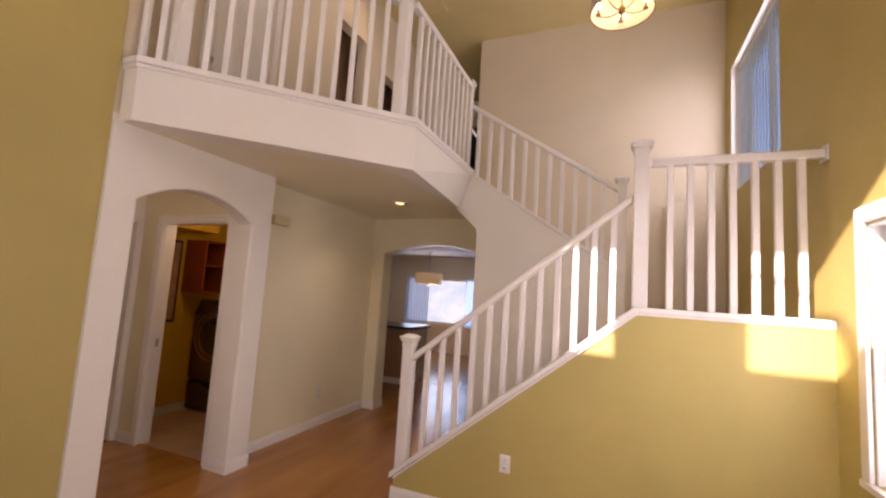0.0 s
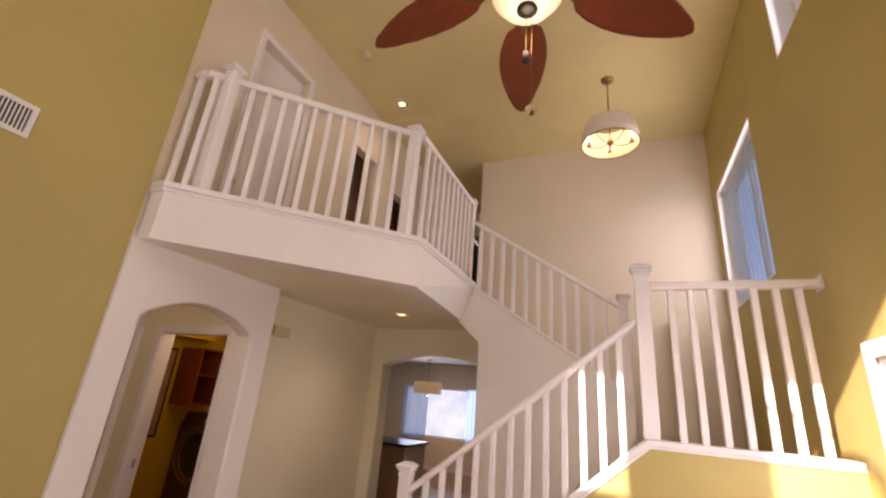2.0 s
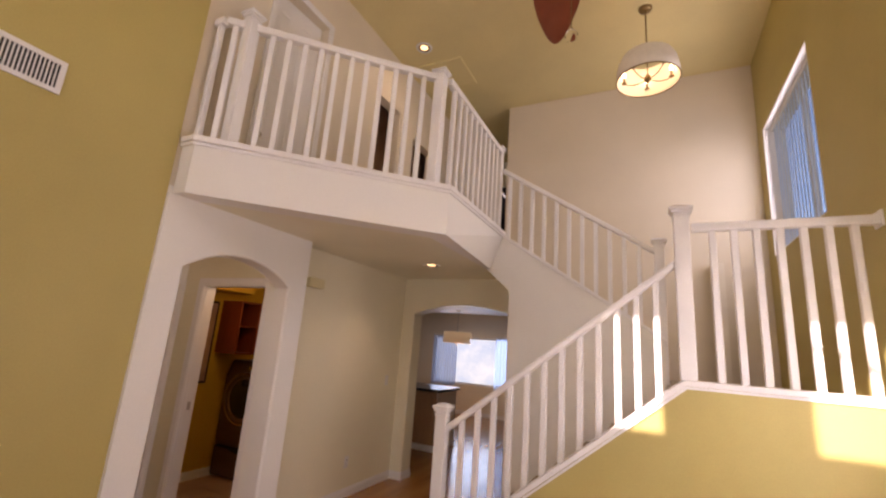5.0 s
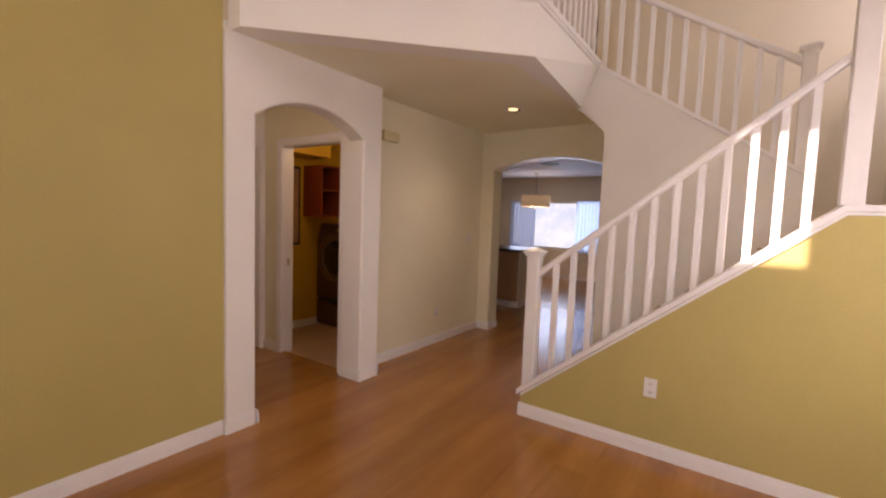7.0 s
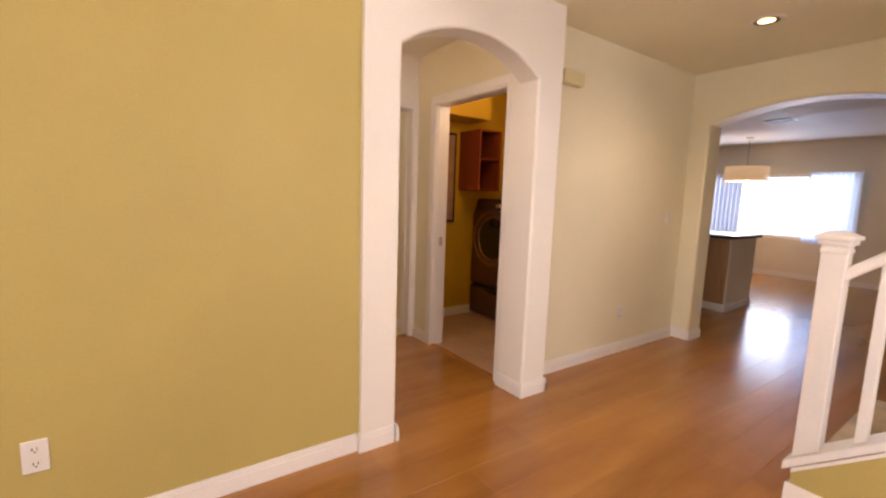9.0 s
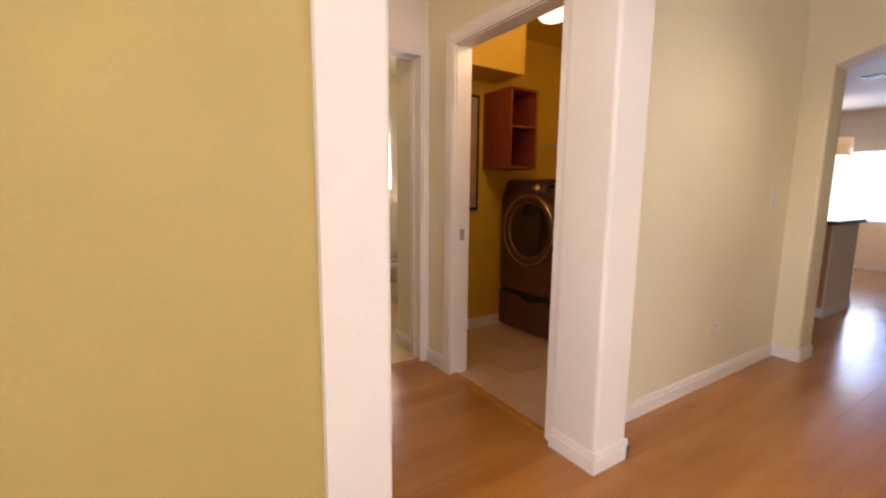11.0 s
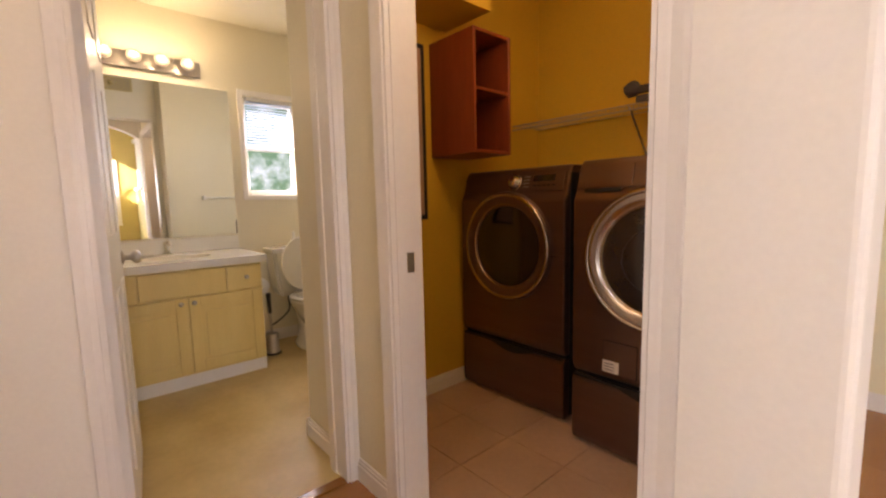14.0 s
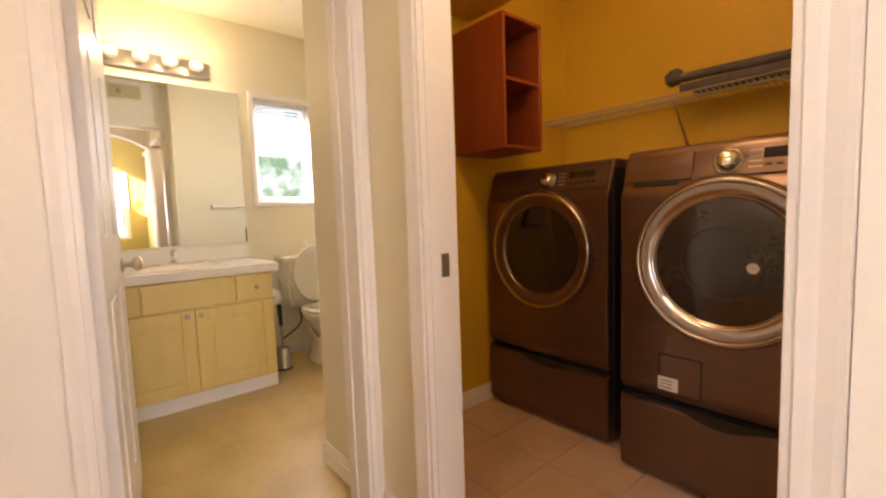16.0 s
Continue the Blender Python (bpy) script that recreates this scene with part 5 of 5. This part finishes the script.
shaker(van, 2.085, 2.52, 0.10, 0.563, 2.487)
shaker(van, 2.531, 2.955, 0.10, 0.563, 2.556)
shaker(van, 2.085, 2.278, 0.575, 0.728, 2.18, True)
shaker(van, 2.288, 2.740, 0.575, 0.728, None, True)
shaker(van, 2.750, 2.955, 0.575, 0.728, 2.862, True)
top = thing("bathroom_counter", "white cultured marble vanity top with an oval basin", "countertop", (-5.6, 2.5, 0.738))
bm = bmesh.new()
ox, oy, ra, rb_, n = -5.60, 2.52, 0.16, 0.215, 40
outer, inner, low, deep = [], [], [], []
for i in range(n):
    a = 2 * math.pi * i / n
    c, s = math.cos(a), math.sin(a)
    k = min(1 / max(1e-6, abs(c)), 1 / max(1e-6, abs(s)))
    px = ox + c * k * (0.305 if c > 0 else 0.318)
    py = oy + s * k * (0.478 if s > 0 else 0.468)
    outer.append(bm.verts.new((px, py, 0.785)))
    inner.append(bm.verts.new((ox + ra * c, oy + rb_ * s, 0.785)))
    low.append(bm.verts.new((ox + ra * 0.8 * c, oy + rb_ * 0.8 * s, 0.715)))
    deep.append(bm.verts.new((ox + ra * 0.25 * c, oy + rb_ * 0.25 * s, 0.665)))
under = [bm.verts.new((v.co.x, v.co.y, 0.739)) for v in outer]
for i in range(n):
    j = (i + 1) % n
    for p, q in ((under, outer), (outer, inner), (inner, low), (low, deep)):
        bm.faces.new((p[i], p[j], q[j], q[i]))
bm.faces.new(deep)
part("slab", bm, MARBLE, top)
part("backsplash", rbox(-5.918, -5.898, 2.05, 2.998, 0.786, 0.885, 0.004), MARBLE, top)
fc = thing("faucet", "chrome single-lever basin faucet", "faucet", (-5.80, 2.52, 0.785))
part("base", spin([(0.035, 0), (0.034, 0.012), (0.02, 0.018), (0.018, 0.06), (0.022, 0.075), (0.02, 0.09)], (-5.82, 2.52, 0.785), 24), CHROME, fc)
bm = bmesh.new()
tube(bm, (-5.82, 2.52, 0.845), (-5.71, 2.52, 0.865), 0.012, 0.010)
tube(bm, (-5.712, 2.52, 0.868), (-5.705, 2.52, 0.845), 0.011, 0.010)
part("spout", bm, CHROME, fc)
part("lever", rbox(-5.83, -5.76, 2.512, 2.528, 0.878, 0.888, 0.003, 2), CHROME, fc)
part("escutcheon", rbox(-5.845, -5.795, 2.44, 2.60, 0.785, 0.794, 0.004), CHROME, fc)

mi = thing("wall_mirror", "large frameless bathroom mirror above the vanity", "mirror", (-5.92, 2.5, 0.9))
part("glass", rbox(-5.918, -5.912, 1.95, 3.0, 0.895, 1.954, 0.001, 1), MIRROR, mi)
part("worn_edge", rbox(-5.9118, -5.9112, 2.990, 2.9985, 0.90, 1.0, 0.0002, 1), BLACK, mi, "dark worn patch at the mirror edge")
vl = thing("vanity_light", "chrome light bar with four lit round bulbs", "wall lamp", (-5.92, 2.5, 2.06))
part("bar", rbox(-5.918, -5.888, 2.20, 2.825, 2.012, 2.115, 0.006), NICKEL, vl)
for k in range(4):
    y = 2.285 + 0.151 * k
    so = part("socket", spin([(0.028, 0), (0.028, 0.012), (0.02, 0.02)], (-5.888, y, 2.063), 20, Matrix.Rotation(radians(90), 4, "Y")), CHROME, vl)
    part("bulb", spin([(0.012, 0.018), (0.022, 0.03), (0.038, 0.045), (0.042, 0.06), (0.037, 0.078), (0.020, 0.092), (0.002, 0.096)], (-5.888, y, 2.072), 24, Matrix.Rotation(radians(90), 4, "Y")), VANITY_BULB, so, "lit round bulb")

tb = thing("towel_bar", "white towel bar on the bathroom wall", "towel bar", (NX, 3.3, 1.2))
bm = bmesh.new()
tube(bm, (NX - 0.055, 3.13, 1.2), (NX - 0.055, 3.56, 1.2), 0.010)
part("bar", bm, PLASTIC, tb)
for y in (3.13, 3.56):
    part("post", rbox(NX - 0.067, NX - 0.0005, y - 0.018, y + 0.018, 1.178, 1.222, 0.006), PLASTIC, tb)

TY = 3.405
to = thing("toilet", "white porcelain toilet with its lid up", "toilet", (-5.5, TY, 0))
bm = bmesh.new()
rows = []
for z, w, front in ((0.385, 0.165, -5.735), (0.45, 0.188, -5.722), (0.60, 0.208, -5.712), (0.735, 0.217, -5.706)):
    rows.append([bm.verts.new(p) for p in ((-5.905, TY - w, z), (front, TY - w, z), (front, TY + w, z), (-5.905, TY + w, z))])
for p, q in zip(rows, rows[1:]):
    for i in range(4):
        bm.faces.new((p[i], p[(i + 1) % 4], q[(i + 1) % 4], q[i]))
bm.faces.new(rows[0][::-1])
bm.faces.new(rows[-1])
bmesh.ops.bevel(bm, geom=[e for e in bm.edges if abs(e.verts[0].co.z - e.verts[1].co.z) > 0.01 or e.verts[0].co.z < 0.4], offset=0.022, segments=3, affect="EDGES")
part("tank", bm, PORCELAIN, to)
part("tank_lid", rbox(-5.912, -5.696, TY - 0.23, TY + 0.23, 0.735, 0.775, 0.012, 3), PORCELAIN, to)


def oval(rings, cx, n=36):
    """A body lofted through ovals: (front reach, back reach, half width, height)."""
    b = bmesh.new()
    loops = []
    for f, k, w, z in rings:
        loops.append([b.verts.new((cx + (f if math.cos(a) > 0 else k) * math.cos(a), TY + w * math.sin(a), z)) for a in (2 * math.pi * i / n for i in range(n))])
    for p, q in zip(loops, loops[1:]):
        for i in range(n):
            b.faces.new((p[i], p[(i + 1) % n], q[(i + 1) % n], q[i]))
    b.faces.new(loops[0][::-1])
    b.faces.new(loops[-1])
    for f in b.faces:
        f.smooth = True
    return b


part("pedestal", oval([(0.12, 0.24, 0.115, 0.0), (0.12, 0.24, 0.115, 0.025), (0.10, 0.22, 0.09, 0.06), (0.09, 0.21, 0.078, 0.16), (0.12, 0.21, 0.095, 0.25)], -5.56), PORCELAIN, to)
part("bowl", oval([(0.11, 0.20, 0.085, 0.20), (0.18, 0.21, 0.125, 0.28), (0.25, 0.22, 0.165, 0.35), (0.275, 0.225, 0.18, 0.385), (0.275, 0.225, 0.18, 0.40),
                   (0.22, 0.15, 0.13, 0.40), (0.19, 0.12, 0.11, 0.34), (0.08, 0.06, 0.05, 0.26)], -5.50), PORCELAIN, to)
part("seat", oval([(0.275, 0.19, 0.178, 0.402), (0.285, 0.195, 0.185, 0.412), (0.275, 0.19, 0.178, 0.424), (0.205, 0.12, 0.118, 0.424), (0.20, 0.115, 0.112, 0.402)], -5.50), PORCELAIN, to)
bm = bmesh.new()
rims = []
for d, k in ((0.0, 0.97), (0.006, 1.0), (0.014, 0.97)):
    rims.append([bm.verts.new((d, k * 0.178 * math.sin(a), 0.215 - k * 0.215 * math.cos(a))) for a in (2 * math.pi * i / 40 for i in range(40))])
for p, q in zip(rims, rims[1:]):
    for i in range(40):
        bm.faces.new((p[i], p[(i + 1) % 40], q[(i + 1) % 40], q[i]))
bm.faces.new(rims[0][::-1])
bm.faces.new(rims[-1])
bmesh.ops.transform(bm, matrix=Matrix.Translation((-5.672, TY, 0.428)) @ Matrix.Rotation(radians(-3), 4, "Y"), verts=bm.verts)
part("lid", bm, PORCELAIN, to)
bm = bmesh.new()
tube(bm, (-5.705, TY - 0.13, 0.68), (-5.69, TY - 0.13, 0.68), 0.012)
tube(bm, (-5.692, TY - 0.14, 0.68), (-5.692, TY - 0.07, 0.672), 0.006)
part("flush_lever", bm, CHROME, to)
bm = bmesh.new()
last = None
for i in range(19):
    f = i / 18
    q = (-5.88 + 0.10 * math.sin(math.pi * f / 2) ** 0.7, 3.22 + 0.125 * f + 0.035 * math.sin(1.6 * math.pi * f - 0.6), 0.14 + 0.25 * f)
    if last:
        tube(bm, last, q, 0.0065, n=8)
    last = q
part("supply_hose", bm, BRONZE_DARK, to, "dark flexible supply hose")

br = thing("toilet_brush", "steel toilet brush holder with a dark handle", "toilet brush", (-5.60, 3.10, 0))
part("canister", spin([(0.048, 0), (0.052, 0.004), (0.05, 0.012), (0.046, 0.02), (0.046, 0.15), (0.040, 0.156), (0.012, 0.16)], (-5.60, 3.10, 0), 28), NICKEL, br)
bm = bmesh.new()
tube(bm, (-5.60, 3.10, 0.15), (-5.60, 3.095, 0.32), 0.008, n=10)
part("stem", bm, NICKEL, br)
bm = bmesh.new()
tube(bm, (-5.60, 3.095, 0.31), (-5.602, 3.09, 0.46), 0.013, 0.016, 12)
part("handle", bm, BLACK, br)
part("base", spin([(0.06, 0), (0.058, 0.01), (0.05, 0.014)], (-5.60, 3.10, 0), 28), BLACK, br)
tp = thing("toilet_paper", "white toilet paper roll on a holder beside the vanity", "toilet paper", (-5.66, 2.99, 0.52))
part("roll", spin([(0.02, -0.05), (0.052, -0.05), (0.055, -0.045), (0.055, 0.045), (0.052, 0.05), (0.02, 0.05)], (-5.60, 3.035, 0.525), 28, Matrix.Rotation(radians(90), 4, "Y")), PAPER, tp)
bm = bmesh.new()
tube(bm, (-5.67, 3.035, 0.525), (-5.53, 3.035, 0.525), 0.008, n=10)
tube(bm, (-5.67, 3.035, 0.525), (-5.67, 2.967, 0.525), 0.008, n=10)
part("holder", bm, CHROME, tp)
bo = thing("bottle", "white bottle with a red band standing on the toilet tank", "bottle", (-5.82, 3.395, 0.775))
part("body", spin([(0.022, 0), (0.024, 0.004), (0.024, 0.05), (0.012, 0.075), (0.010, 0.10), (0.010, 0.115)], (-5.82, 3.395, 0.775), 22), PLASTIC, bo)
part("band", spin([(0.0245, 0.010), (0.0248, 0.012), (0.0248, 0.032), (0.0245, 0.034)], (-5.82, 3.395, 0.775), 22, None, False), RED, bo, "red label band")


# ---- floor pieces: planks and tiles ----
PLANK = {}


def plank(x0, x1, y0, y1):
    key = (round(x1 - x0, 3), round(y1 - y0, 3))
    if key not in PLANK:
        w, l = key[0] / 2 - 0.0002, key[1] / 2 - 0.0002
        bm = bmesh.new()
        box(bm, -w, w, -l, l, -0.012, 0)
        top = [e for e in bm.edges if all(v.co.z > -0.001 for v in e.verts)]
        bmesh.ops.bevel(bm, geom=top, offset=0.0006, segments=1, affect="EDGES")
        me = bpy.data.meshes.new("plank")
        bm.to_mesh(me)
        bm.free()
        me.materials.append(WOOD)
        PLANK[key] = me
    ob = new("plank", PLANK[key])
    ob.location = ((x0 + x1) / 2, (y0 + y1) / 2, 0)
    ob.parent = floor


def plank_field(x0, x1, y0, y1, wide=0.192, long=1.22):
    x, k = x0, 0
    while x < x1 - 0.01:
        xe = min(x + wide, x1)
        y = y0 - (k * 0.437) % long
        while y < y1 - 0.01:
            a, b = max(y, y0), min(y + long, y1)
            if b - a > 0.02:
                plank(x, xe, a, b)
            y += long
        x, k = xe, k + 1


plank_field(-2.64, XR, YF, 3.16)
plank_field(-2.64, -1.01, 3.16, 5.25)
plank_field(-3.90, -2.64, 1.40, 2.84)
plank_field(-4.6, -0.2, 5.25, 10.5, 0.192, 1.6)

structure("floor_bath", prism([(-5.92, 0.8), (-3.905, 0.8), (-3.905, 2.83), (-4.335, 2.83), (-4.335, 3.72), (-5.92, 3.72)], "z", -0.012, 0.002), VINYL,
          "beige sheet vinyl bathroom floor", "floor")
lf = structure("floor_laundry", prism([(-4.26, 2.872), (-2.76, 2.872), (-2.76, 4.55), (-4.26, 4.55)], "z", -0.012, -0.003), GROUT, "tan square tiled laundry floor", "floor")
tile_mesh = bpy.data.meshes.new("tile")
bm = bmesh.new()
box(bm, -0.1505, 0.1505, -0.1505, 0.1505, -0.006, 0.001)
soften(bm, 0.0015, 1)
bm.to_mesh(tile_mesh)
bm.free()
tile_mesh.materials.append(TILE)
for i in range(5):
    for j in range(6):
        ob = new("tile", tile_mesh)
        ob.location = (-4.105 + 0.304 * i, 3.03 + 0.304 * j, 0)
        ob.parent = lf
